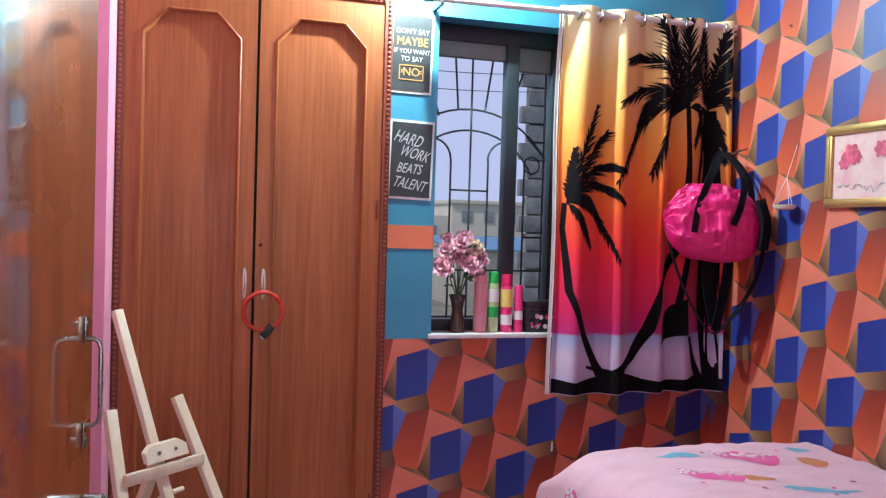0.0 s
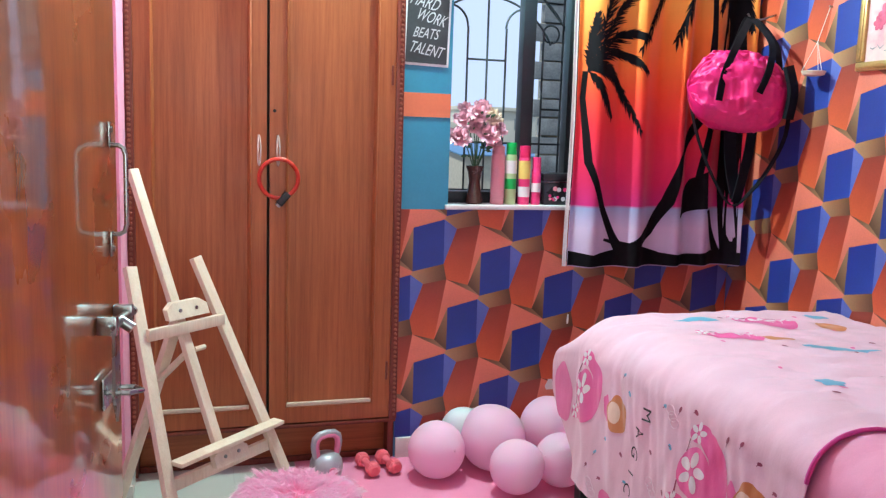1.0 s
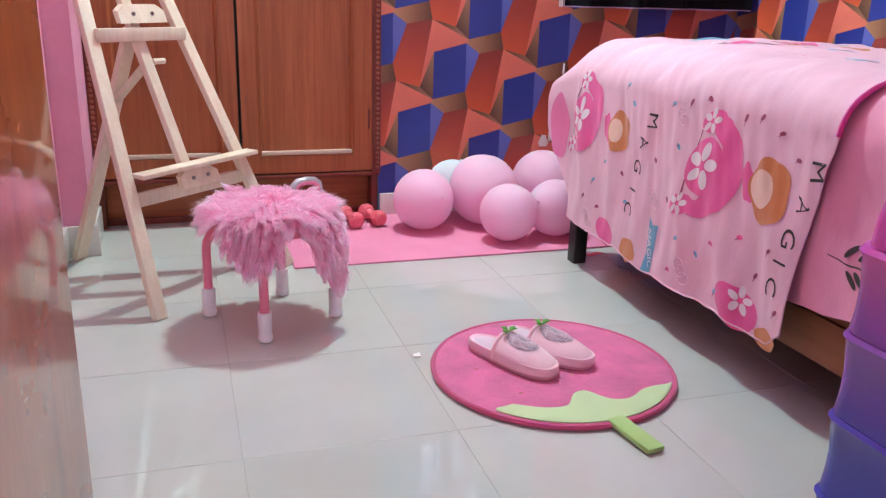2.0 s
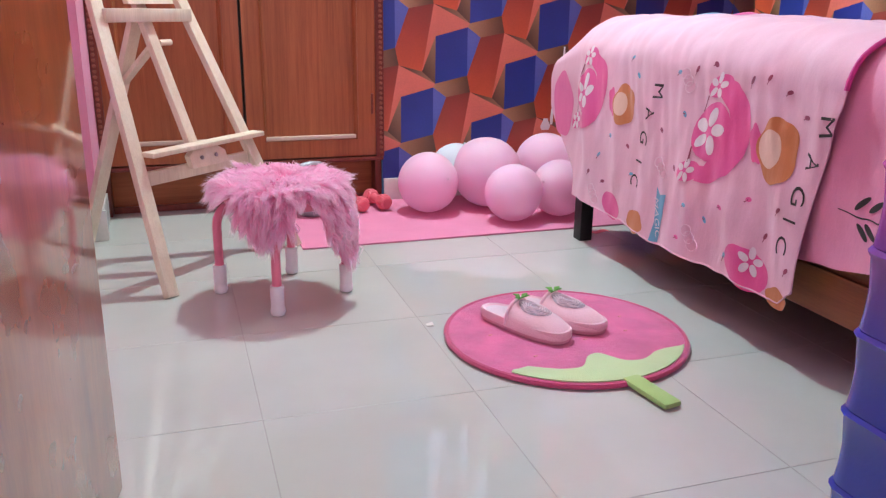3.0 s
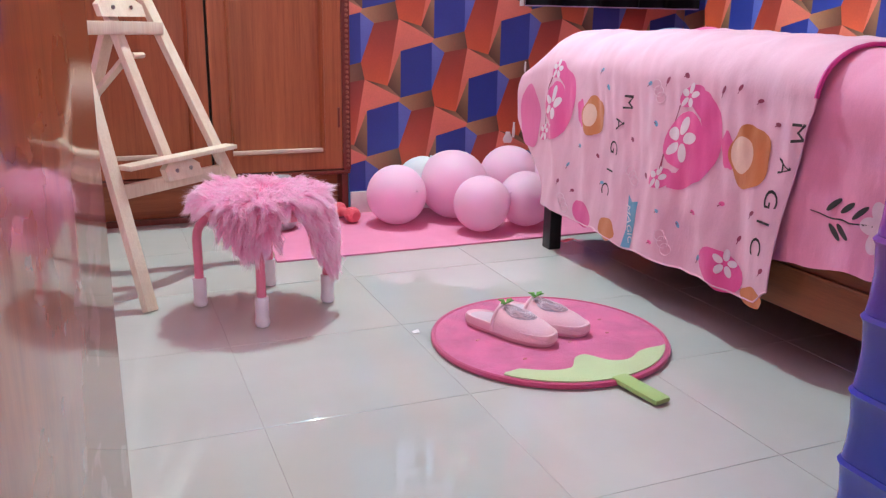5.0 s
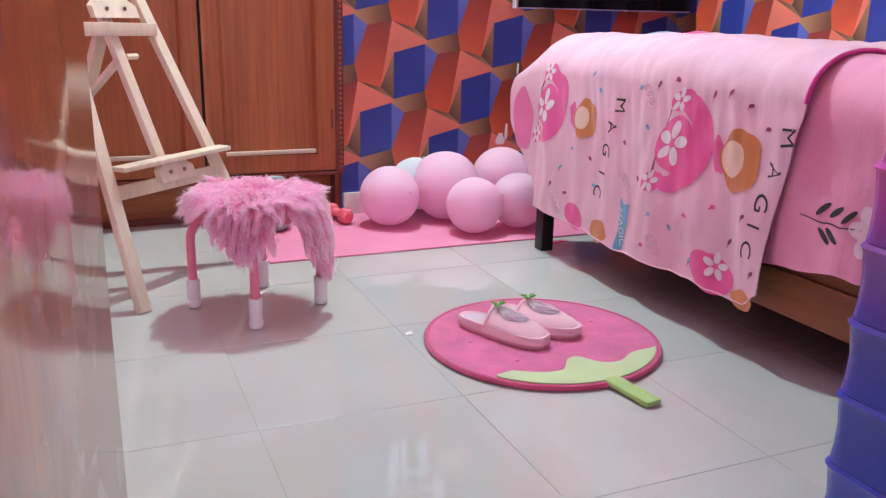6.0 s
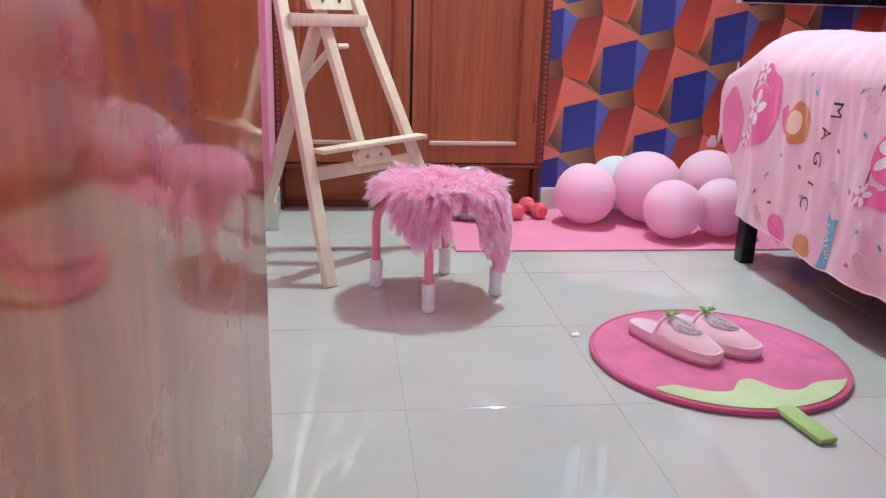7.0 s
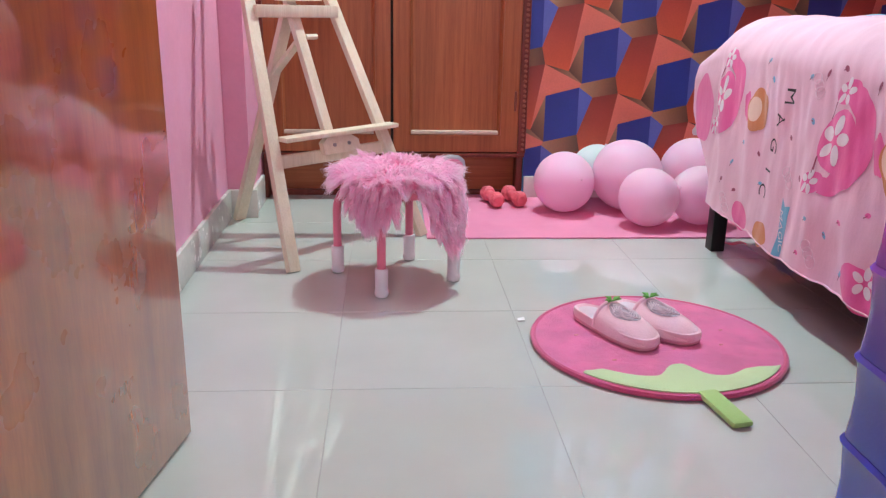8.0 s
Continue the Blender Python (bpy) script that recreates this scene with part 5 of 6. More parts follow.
def coach(cy, cz, k, flat):
    """A plain pumpkin-like figure of three rounded bands with white flowers."""
    def at(y, z):
        return flat(y - 0.24 * (z - cz), z)

    body = blob(cy + 0.02 * k, cz, 0.062 * k, 0.064 * k)
    part("figure_print", figure(body, at), M["coach"], blanket, "round deep pink figure")
    ring = [(cy + 0.03 * k - 0.100 * k * math.cos(a), cz + 0.098 * k * math.sin(a)) for a in [radians(-88 + 176 * i / 14) for i in range(15)]]
    part("figure_print", figure(strip(ring, [(0.034 + 0.026 * math.cos(radians(-88 + 176 * i / 14))) * k for i in range(15)]), at, 0.0002), M["coach"], blanket, "curved deep pink band")
    for dz in (0.098, -0.098):
        c = cy + (0.055 if dz < 0 else 0.03) * k
        part("figure_print", figure(blob(c, cz + dz * k, 0.040 * k, 0.025 * k, -12), at, 0.0003), M["coach"], blanket, "deep pink curl of the figure")
        flower(c + 0.008 * k, cz + dz * k, 0.030 * k, at)
        part("line_print", figure(strip([(cy + 0.068 * k, cz + dz * 0.40 * k), (cy + 0.062 * k, cz + dz * 0.78 * k)], [0.004, 0.006]), at, 0.0005), M["plum_print"], blanket)
    flower(cy + 0.026 * k, cz, 0.052 * k, at)


def head(cy, cz, k, at):
    """A plain lobed auburn form round a peach oval, with a pink collar beside it."""
    part("figure_print", figure(blob(cy + 0.062 * k, cz + 0.004, 0.022 * k, 0.044 * k, -12, 30, 0.10), at), M["coach"], blanket, "pink collar figure")
    part("oval_print", figure(blob(cy - 0.008 * k, cz, 0.064 * k, 0.068 * k, 10, 60, 0.07), at, 0.0002), M["auburn"], blanket, "plain lobed auburn form")
    part("oval_print", figure(blob(cy + 0.014 * k, cz + 0.002, 0.037 * k, 0.040 * k, 8), at, 0.0004), M["peach"], blanket, "plain peach oval")


coach(1.826, 0.428, 1.02, side_at)
head(1.640, 0.424, 0.95, side_at)
coach(2.44, 0.462, 0.95, side_at)
M["fold_pink"] = cloth_plain("mid_pink_print", (0.78, 0.15, 0.37))
part("figure_print", figure(blob(BY1 + 0.125, 0.42, 0.075, 0.10, -15, 30, 0.05), side_at), M["fold_pink"], blanket, "large mid-pink figure on the corner")
head(2.255, 0.446, 0.85, side_at)
part("figure_print", figure(blob(2.275, 0.165, 0.05, 0.035, 20), side_at), M["coach"], blanket, "deep pink figure at the hem")
part("oval_print", figure(blob(2.135, 0.150, 0.045, 0.030, 0, 22, 0.06), side_at), M["auburn"], blanket, "plain auburn oval")
part("figure_print", figure(blob(1.680, 0.165, 0.068, 0.046, 10), side_at), M["coach"], blanket, "deep pink figure at the hem")
flower(1.668, 0.185, 0.034, side_at)
part("oval_print", figure(blob(1.575, 0.135, 0.04, 0.022, 0, 22, 0.05), side_at), M["auburn"], blanket, "plain auburn oval")
part("ribbon_print", figure([(2.040, 0.262), (2.020, 0.248), (1.992, 0.258), (2.000, 0.200), (2.018, 0.132), (2.055, 0.128), (2.040, 0.180)], side_at), M["blue_print"], blanket, "blue ribbon figure")
vs, fs = lettering("MAGIC", 0.030)
part("lettering", laid(vs, fs, lambda u, v: side_at(2.028 - v - 0.22 * u, 0.190 - u) + Vector((-0.0006, 0, 0))), M["white_print"], blanket, smooth=False)
for letter, y, z in (("M", 2.085, 0.500), ("A", 2.110, 0.444), ("G", 2.135, 0.375), ("I", 2.148, 0.312), ("C", 2.163, 0.255), ("M", 1.500, 0.487), ("A", 1.530, 0.418), ("G", 1.553, 0.352), ("I", 1.565, 0.297), ("C", 1.580, 0.245)):
    vs, fs = lettering(letter, 0.060)
    part("lettering", laid(vs, fs, lambda u, v: side_at(y - v * 0.9, z - u * 0.9)), M["leafink"], blanket, smooth=False)
rng = random.Random(21)
marks = [(2.36, 0.30), (2.30, 0.36), (2.18, 0.53), (2.21, 0.34), (2.33, 0.22), (2.05, 0.41), (2.0, 0.55), (1.93, 0.56), (1.97, 0.33), (1.90, 0.25), (1.86, 0.57), (1.83, 0.23), (1.78, 0.27), (1.73, 0.55), (1.68, 0.56), (1.70, 0.31), (1.62, 0.54), (1.60, 0.31),
         (1.56, 0.50), (1.64, 0.25), (1.55, 0.20), (1.75, 0.17), (2.18, 0.27), (2.40, 0.24), (1.95, 0.46), (2.22, 0.57), (1.92, 0.17)]
for y, z in marks:
    t = rng.uniform(-60, 60)
    part("bud_print", figure(blob(y, z, 0.009, 0.005, t, 10), side_at), rng.choice([M["plum_print"], M["plum_print"], M["coach"], M["blue_print"]]), blanket)
    part("bud_print", figure(strip([(y, z), (y + 0.011 * math.cos(radians(t)), z + 0.011 * math.sin(radians(t)) - 0.006)], [0.003, 0.002]), side_at), M["plum_print"], blanket)
for y, z in ((2.36, 0.165), (1.86, 0.165), (1.95, 0.52), (2.02, 0.30)):
    for k in range(3):
        part("sketch_print", bmtube([side_at(y + 0.018 * math.cos(a) + 0.012 * k, z + 0.014 * k + 0.013 * math.sin(a)) for a in [i * math.tau / 12 for i in range(12)]], 0.0007, 4, closed=True), M["petal"], blanket)
for x, y, k in ((1.75, 2.38, 0.8), (1.50, 2.20, 0.7), (1.85, 1.80, 0.8)):
    coach(y, x, k, top_at)
for x, y in ((1.62, 2.16), (1.95, 2.32)):
    part("oval_print", figure(blob(y, x, 0.045, 0.05, 0, 30), top_at), M["auburn"], blanket, "plain auburn oval")
for x, y, w in ((1.52, 2.42, 0.10), (1.75, 2.05, 0.16), (2.0, 2.45, 0.06), (1.45, 1.75, 0.05)):
    part("ribbon_print", figure(blob(y, x, 0.026, w * 0.7, 8, 24, 0.18), top_at), M["blue_print"], blanket, "pale blue ribbon figure")
for k in range(26):
    y, x = rng.uniform(1.55, 2.45), rng.uniform(1.32, 2.1)
    part("bud_print", figure(blob(y, x, 0.006, 0.011, rng.uniform(0, 180), 10), top_at), rng.choice([M["plum_print"], M["coach"]]), blanket)

# ---- door ----
DH, DDIR = Vector((-0.262, 0.66, 0)), Vector((0.1724, 0.985, 0)).normalized()
DN = Vector((DDIR.y, -DDIR.x, 0))
DM = Matrix((DDIR, -DN, Vector((0, 0, 1)))).transposed().to_4x4()
DM.translation = DH
DW = 0.792
door = thing("door_1", DH, "open varnished reddish wooden door with steel bolt", "door")
door["kind"] = "structure"
leaf = part("door_leaf", bmbox(0, DW, 0.0, 0.034, 0.006, 2.04, 0.002, DM), M["door"], door)


def dp(u, out, z):
    """A place on the door's face: u from the hinge, out from the face."""
    return DM @ Vector((u, -out, z))


hu = DW - 0.035
HZ0, HZ1 = 1.088, 1.213
part("handle", bmtube([dp(hu, 0.0, HZ1), dp(hu, 0.012, HZ1), dp(hu, 0.019, HZ1 - 0.004), dp(hu, 0.022, HZ1 - 0.014), dp(hu, 0.022, HZ0 + 0.014), dp(hu, 0.019, HZ0 + 0.004), dp(hu, 0.012, HZ0), dp(hu, 0.0, HZ0)], 0.0034, 10), M["steel"], door, "bright steel pull handle")
for z, way in ((HZ1, 1), (HZ0, -1)):
    part("handle_plate", bmbox(hu - 0.006, hu + 0.006, -0.0025, 0.0, min(z, z + way * 0.028) - 0.004, max(z, z + way * 0.028) + 0.004, 0.001, DM), M["steel"], door, "small steel plate")
    part("screw", bmtube([dp(hu, 0.002, z + way * 0.021), dp(hu, 0.0055, z + way * 0.021)], 0.0042, 8), M["steel"], door)
part("bolt", bmtube([dp(DW - 0.135, 0.018, 0.972), dp(DW - 0.005, 0.020, 0.972)], 0.007, 12), M["steel"], door, "steel sliding bolt")
for u in (DW - 0.11, DW - 0.03):
    part("bolt_guide", bmbox(u - 0.007, u + 0.007, -0.027, 0.0, 0.960, 0.986, 0.003, DM), M["steel"], door)
part("bolt_knob", bmtube([dp(DW - 0.07, 0.018, 0.972), dp(DW - 0.07, 0.036, 0.960)], 0.008, 10), M["steel"], door)
bm = prism([(0.0, 0.0), (0.022, 0.0), (0.026, -0.09), (0.011, -0.125), (-0.004, -0.09)], "y", -0.024, -0.020)
bm.transform(DM @ pose(DW - 0.115, 0, 0.962))
part("hasp", bm, M["steel"], door, "hanging steel hasp")
part("staple", bmtube([dp(DW - 0.085, 0.0, 0.872), dp(DW - 0.085, 0.034, 0.872), dp(DW - 0.072, 0.048, 0.872), dp(DW - 0.058, 0.034, 0.872), dp(DW - 0.058, 0.0, 0.872)], 0.004, 8), M["steel"], door)
part("staple_plate", bmbox(DW - 0.10, DW - 0.04, -0.004, 0, 0.850, 0.895, 0.002, DM), M["steel"], door)
for z in (0.3, 1.75):
    part("hinge", bmtube([dp(0.0, 0.004, z - 0.05), dp(0.0, 0.004, z + 0.05)], 0.007, 8), M["steel"], door)

# ---- plastic drawer tower ----
TX0, TX1, TY0, TY1 = 0.668, 1.01, 0.60, 0.915
M["ombre"] = cloth_print("ombre_plastic", [(0.0, (0.020, 0.048, 0.42)), (0.40, (0.022, 0.050, 0.46)), (0.58, (0.06, 0.045, 0.42)), (0.74, (0.26, 0.07, 0.42)), (0.86, (0.60, 0.08, 0.44)), (1.0, (0.72, 0.17, 0.55))], 0.0, 0.66, 0.22)
nt = M["ombre"].node_tree
b = nt.nodes["Principled BSDF"]
b.inputs["Sheen Weight"].default_value = 0.0
b.inputs["Specular IOR Level"].default_value = 0.5
b.inputs["Subsurface Weight"].default_value = 0.3
b.inputs["Coat Weight"].default_value = 0.15
M["drawer_front"] = surface("pink_plastic", (0.75, 0.07, 0.22), 0.25, vary=0.05, bump=0.02)
tower = thing("drawer_tower", ((TX0 + TX1) / 2, (TY0 + TY1) / 2, 0), "purple and blue plastic drawer tower with pink fronts", "storage tower")


def rounded(x0, x1, y0, y1, r, n=5):
    out = []
    for cx, cy, a0 in ((x1 - r, y1 - r, 0), (x0 + r, y1 - r, 90), (x0 + r, y0 + r, 180), (x1 - r, y0 + r, 270)):
        out += [(cx + r * math.cos(radians(a0 + 90 * k / n)), cy + r * math.sin(radians(a0 + 90 * k / n))) for k in range(n + 1)]
    return out


def shell(levels):
    """A box with rounded corners through levels of (inset, height, corner)."""
    bm = bmesh.new()
    rings = [[bm.verts.new((x, y, z)) for x, y in rounded(TX0 + i, TX1 - i, TY0 + i, TY1 - i, r)] for i, z, r in levels]
    n = len(rings[0])
    for a, c in zip(rings, rings[1:]):
        for k in range(n):
            bm.faces.new((a[k], a[(k + 1) % n], c[(k + 1) % n], c[k]))
    bm.faces.new(rings[0][::-1])
    bm.faces.new(rings[-1])
    return bm


for k in range(6):
    z = 0.018 + k * 0.0925
    tier = part("tier", shell([(0.0015, z, 0.03), (0.003, z + 0.02, 0.03), (0.0035, z + 0.045, 0.03), (0.001, z + 0.08, 0.03), (-0.0015, z + 0.086, 0.03), (0.0015, z + 0.0915, 0.03)]), M["ombre"], tower)
    part("drawer_front", bmbox(TX0 + 0.03, TX1 - 0.03, TY0 - 0.004, TY0 + 0.012, z + 0.008, z + 0.082, 0.006), M["drawer_front"], tier, "pink drawer front")
part("top", shell([(0.005, 0.573, 0.03), (0.005, 0.60, 0.035), (0.008, 0.625, 0.04), (0.016, 0.645, 0.05), (0.032, 0.656, 0.06), (0.06, 0.660, 0.06)]), M["ombre"], tower, "rounded magenta top")
for x, y in ((TX0 + 0.04, TY0 + 0.04), (TX1 - 0.04, TY0 + 0.04), (TX0 + 0.04, TY1 - 0.04), (TX1 - 0.04, TY1 - 0.04)):
    part("foot", lathe([(0.016, 0), (0.018, 0.018)], (x, y, 0), 12), M["ombre"], tower)

# ---- bag on the wall ----
BAG = pose(1.925, 2.865, 0, 0, 0, -24)
bag = thing("duffel_bag", (1.93, 2.87, 1.29), "bright pink nylon duffel bag hung by black straps", "bag")


def bag_form(u, v):
    a, t = v * math.tau, 2 * u - 1
    prof = max(0.0, 1 - abs(t) ** 3.2) ** 0.55
    sx = t * 0.185
    zz = math.sin(a)
    z = 1.432 + prof * (0.128 * zz if zz > 0 else 0.142 * zz) - 0.012 * t + 0.025 * (1 - t * t) * (1 if zz > 0 else 0)
    y = 2.95 + prof * 0.085 * math.cos(a)
    w = noise.noise((sx * 16, zz * 3.2, math.cos(a) * 3)) * 0.016 + abs(noise.noise((sx * 34, zz * 6, math.cos(a) * 6))) * 0.014 + noise.noise((sx * 70, zz * 14, math.cos(a) * 12)) * 0.004
    return BAG @ Vector((sx - 0.3 * w, y - 2.95 - w * math.copysign(1, -math.cos(a) + 0.001), z + 0.6 * w))


part("body", grid(80, 90, bag_form), M["mag"], bag)


def ribbon(pts, w, t, across):
    bm = bmesh.new()
    pts = [Vector(p) for p in pts]
    rings = []
    for k, p in enumerate(pts):
        d = (pts[min(len(pts) - 1, k + 1)] - pts[max(0, k - 1)]).normalized()
        ac = Vector(across)
        ac = (ac - d * ac.dot(d)).normalized()
        no = d.cross(ac)
        rings.append([bm.verts.new(p + ac * a * w / 2 + no * b_ * t / 2) for a, b_ in ((-1, -1), (1, -1), (1, 1), (-1, 1))])
    for a, c in zip(rings, rings[1:]):
        for k in range(4):
            bm.faces.new((a[k], a[(k + 1) % 4], c[(k + 1) % 4], c[k]))
    bm.faces.new(rings[0][::-1])
    bm.faces.new(rings[-1])
    return bm


def curve3(pts, n=20):
    pts = [Vector(p) for p in pts]
    out = []
    for k in range(n + 1):
        t = k / n * (len(pts) - 1)
        i = min(len(pts) - 2, int(t))
        f = t - i
        p0, p1, p2, p3 = pts[max(0, i - 1)], pts[i], pts[i + 1], pts[min(len(pts) - 1, i + 2)]
        out.append(0.5 * ((2 * p1) + (p2 - p0) * f + (2 * p0 - 5 * p1 + 4 * p2 - p3) * f * f + (3 * p1 - p0 - 3 * p2 + p3) * f ** 3))
    return out


HOOK = (2.02, 2.955, 1.725)


def on_bag(x, y, z):
    return BAG @ Vector((x, y, z))


part("strap", ribbon(curve3([on_bag(-0.085, -0.088, 1.40), on_bag(-0.07, -0.085, 1.50), on_bag(-0.02, -0.04, 1.62), HOOK]), 0.028, 0.003, (1, 0, 0)), M["strap"], bag, "black webbing handle")
part("strap", ribbon(curve3([on_bag(0.055, -0.090, 1.43), on_bag(0.085, -0.085, 1.52), on_bag(0.095, -0.03, 1.62), HOOK]), 0.028, 0.003, (1, 0, 0)), M["strap"], bag, "black webbing handle")
part("strap", ribbon(curve3([on_bag(-0.05, 0.06, 1.50), on_bag(-0.01, 0.05, 1.62), HOOK, on_bag(0.13, 0.05, 1.62), on_bag(0.15, 0.03, 1.50)]), 0.028, 0.003, (1, 0, 0)), M["strap"], bag, "black webbing handle")
part("shoulder_strap", ribbon(curve3([on_bag(0.185, -0.01, 1.42), on_bag(0.175, -0.02, 1.28), on_bag(0.13, -0.01, 1.16), on_bag(0.08, 0.02, 1.07), on_bag(0.02, 0.06, 1.01), on_bag(-0.05, 0.06, 1.10), on_bag(-0.12, 0.06, 1.25), on_bag(-0.17, 0.02, 1.40)], 36), 0.034, 0.003, (0.3, 1, 0)), M["strap"], bag, "long black shoulder strap")
part("end_panel", ribbon(curve3([on_bag(0.155, -0.06, 1.53), on_bag(0.178, -0.06, 1.44), on_bag(0.17, -0.055, 1.34)]), 0.055, 0.014, (1, 0.4, 0)), M["strap"], bag, "black end panel")
part("strap", ribbon(curve3([on_bag(-0.01, 0.04, 1.30), on_bag(0.0, 0.05, 1.18), on_bag(0.03, 0.05, 1.04)]), 0.05, 0.006, (1, 0, 0)), M["strap"], bag, "folded black strap")
part("strap", ribbon(curve3([on_bag(0.07, 0.04, 1.30), on_bag(0.06, 0.05, 1.18), on_bag(0.03, 0.045, 1.02)]), 0.04, 0.006, (1, 0, 0)), M["strap"], bag, "folded black strap")
hook = tagged(part("wall_hook", bmtube([(XE + 0.002, 2.955, 1.745), (2.07, 2.955, 1.722), (2.02, 2.955, 1.718), (2.005, 2.955, 1.74)], 0.004, 8), M["steel"]), "small steel hook on the wall", "hook")

# ---- picture and hanging dish ----
PX = XE - 0.004
PY0, PY1, PZ0, PZ1 = 2.09, 2.50, 1.498, 1.775
pic = thing("picture", (PX, 2.22, PZ0), "gold-framed floral picture with pink roses", "picture")
M["pic"], nt, b = material("floral_print")
c = ramp(nt, noise_at(nt, 9, 5), [(0.36, (0.70, 0.42, 0.45)), (0.52, (0.74, 0.54, 0.52)), (0.70, (0.68, 0.28, 0.34))])
nt.links.new(c, b.inputs["Base Color"])
b.inputs["Roughness"].default_value = 0.3
part("print", bmbox(PX - 0.010, PX, PY0 + 0.02, PY1 - 0.02, PZ0 + 0.02, PZ1 - 0.02), M["pic"], pic)
for a in ((PY0, PY1, PZ0, PZ0 + 0.03), (PY0, PY1, PZ1 - 0.03, PZ1), (PY0, PY0 + 0.03, PZ0 + 0.03, PZ1 - 0.03), (PY1 - 0.03, PY1, PZ0 + 0.03, PZ1 - 0.03)):
    part("frame_side", bmbox(PX - 0.022, PX, *a, 0.006), M["gold"], pic)
    part("frame_rim", bmbox(PX - 0.026, PX - 0.020, a[0] + 0.008, a[1] - 0.008, a[2] + 0.008, a[3] - 0.008, 0.002), M["gold"], pic)
M["rose_print"] = surface("rose_print", (0.70, 0.11, 0.20), 0.4, vary=0.35, coarse=40)
M["silver_print"] = surface("silver_print", (0.34, 0.31, 0.32), 0.4, vary=0.3)
rng = random.Random(5)
for cy, cz, r in ((2.39, 1.675, 0.033), (2.42, 1.65, 0.022), (2.365, 1.665, 0.02), (2.265, 1.685, 0.025), (2.205, 1.655, 0.03)):
    for k in range(6):
        a = k * math.tau / 6
        part("rose_petal", figure(blob(cy + r * .6 * math.cos(a), cz + r * .6 * math.sin(a), r * .6, r * .42, math.degrees(a)), lambda y, z: Vector((PX - 0.0112 - 0.0002 * k, y, z)), 0), M["rose_print"], pic)
for k in range(11):
    y = 2.45 - k * 0.03
    part("script_bar", figure(strip([(y, 1.57 + rng.uniform(-.012, .012)), (y - 0.012, 1.555 + rng.uniform(-.01, .02)), (y - 0.028, 1.567 + rng.uniform(-.01, .012))], [0.002, 0.006, 0.002]), lambda yy, z: Vector((PX - 0.0125, yy, z)), 0), M["silver_print"], pic)
dish = thing("hanging_dish", (2.085, 2.66, 1.5), "small pale wooden dish hung from strings on the wall", "hanging dish")
DC = Vector((2.085, 2.665, 1.492))
part("dish", lathe([(0.020, 0), (0.036, 0.004), (0.042, 0.016), (0.040, 0.018), (0.01, 0.012)], DC, 24), M["pine"], dish)
for k in range(3):
    a = k * math.tau / 3 + 0.5
    part("string", bmtube([DC + Vector((0.040 * math.cos(a), 0.040 * math.sin(a), 0.017)), DC + Vector((0.006, 0, 0.12))], 0.0012, 5), M["hem_white"], dish)
part("string", bmtube([DC + Vector((0.006, 0, 0.12)), (XE - 0.012, 2.655, 1.733)], 0.0014, 5), M["hem_white"], dish)
for y, z in ((2.655, 1.735), (2.72, 2.18)):
    tagged(part("nail", bmtube([(XE - 0.016, y, z), (XE, y, z - 0.002)], 0.003, 8), M["steel"]), "small nail in the papered wall", "nail")

# ---- things on the sill ----
SZ = WZ0
vase = thing("vase", (1.006, 3.185, SZ), "dark waisted vase with pink artificial roses", "vase")
M["vase"] = surface("bronze_glaze", (0.075, 0.035, 0.028), 0.25, vary=0.3)
VP = (1.006, 3.185, SZ)
part("pot", lathe([(0.030, 0), (0.034, 0.005), (0.026, 0.05), (0.0215, 0.085), (0.026, 0.12), (0.034, 0.142), (0.034, 0.146), (0.028, 0.143), (0.02, 0.10)], VP, 24), M["vase"], vase)
M["rose"] = surface("pink_petals", (0.87, 0.48, 0.58), 0.7, vary=0.15, coarse=40)
M["cream_rose"] = surface("cream_petals", (0.80, 0.62, 0.48), 0.7, vary=0.1)
M["green"] = surface("artificial_leaf", (0.07, 0.17, 0.08), 0.6, vary=0.3)
rng = random.Random(12)


def rose(c, r, mat):
    bm = bmesh.new()
    heart = bm.verts.new(c)
    for layer, (n, rr, up) in enumerate(((3, 0.30, 0.9), (5, 0.62, 0.55), (7, 1.0, 0.1))):
        for k in range(n):
            a = k * math.tau / n + layer * 0.7 + rng.uniform(-.2, .2)
            out = Vector((math.cos(a), math.sin(a), 0))
            sd_ = Vector((-out.y, out.x, 0))
            base = c + out * r * rr * 0.25
            pts = []
            for i in range(4):
                for j in range(4):
                    if i == 0:
                        pts.append(heart)
                        continue
                    u, v = i / 3, j / 3 * 2 - 1
                    w = math.sin(math.pi * (0.18 + 0.74 * u)) * r * 0.55
                    p = base + out * (r * rr * 0.85 * u ** 1.2 + 0.10 * r * u * (1 - v * v) * -1) + sd_ * v * w + Vector((0, 0, r * (up * u + 0.25 * u * (1 - v * v)) + 0.15 * r * u * rng.uniform(-.4, .4)))
                    pts.append(bm.verts.new(p))
            for i in range(3):
                for j in range(3):
                    corners = [pts[i * 4 + j + 1], pts[i * 4 + j + 5], pts[i * 4 + j + 4]]
                    bm.faces.new(corners if i == 0 else [pts[i * 4 + j]] + corners)
    for v in bm.verts:
        q = v.co - c
        v.co = c + Vector((q.x, -q.z * 0.72 + q.y * 0.68, q.z * 0.68 + q.y * 0.72))
    return bm


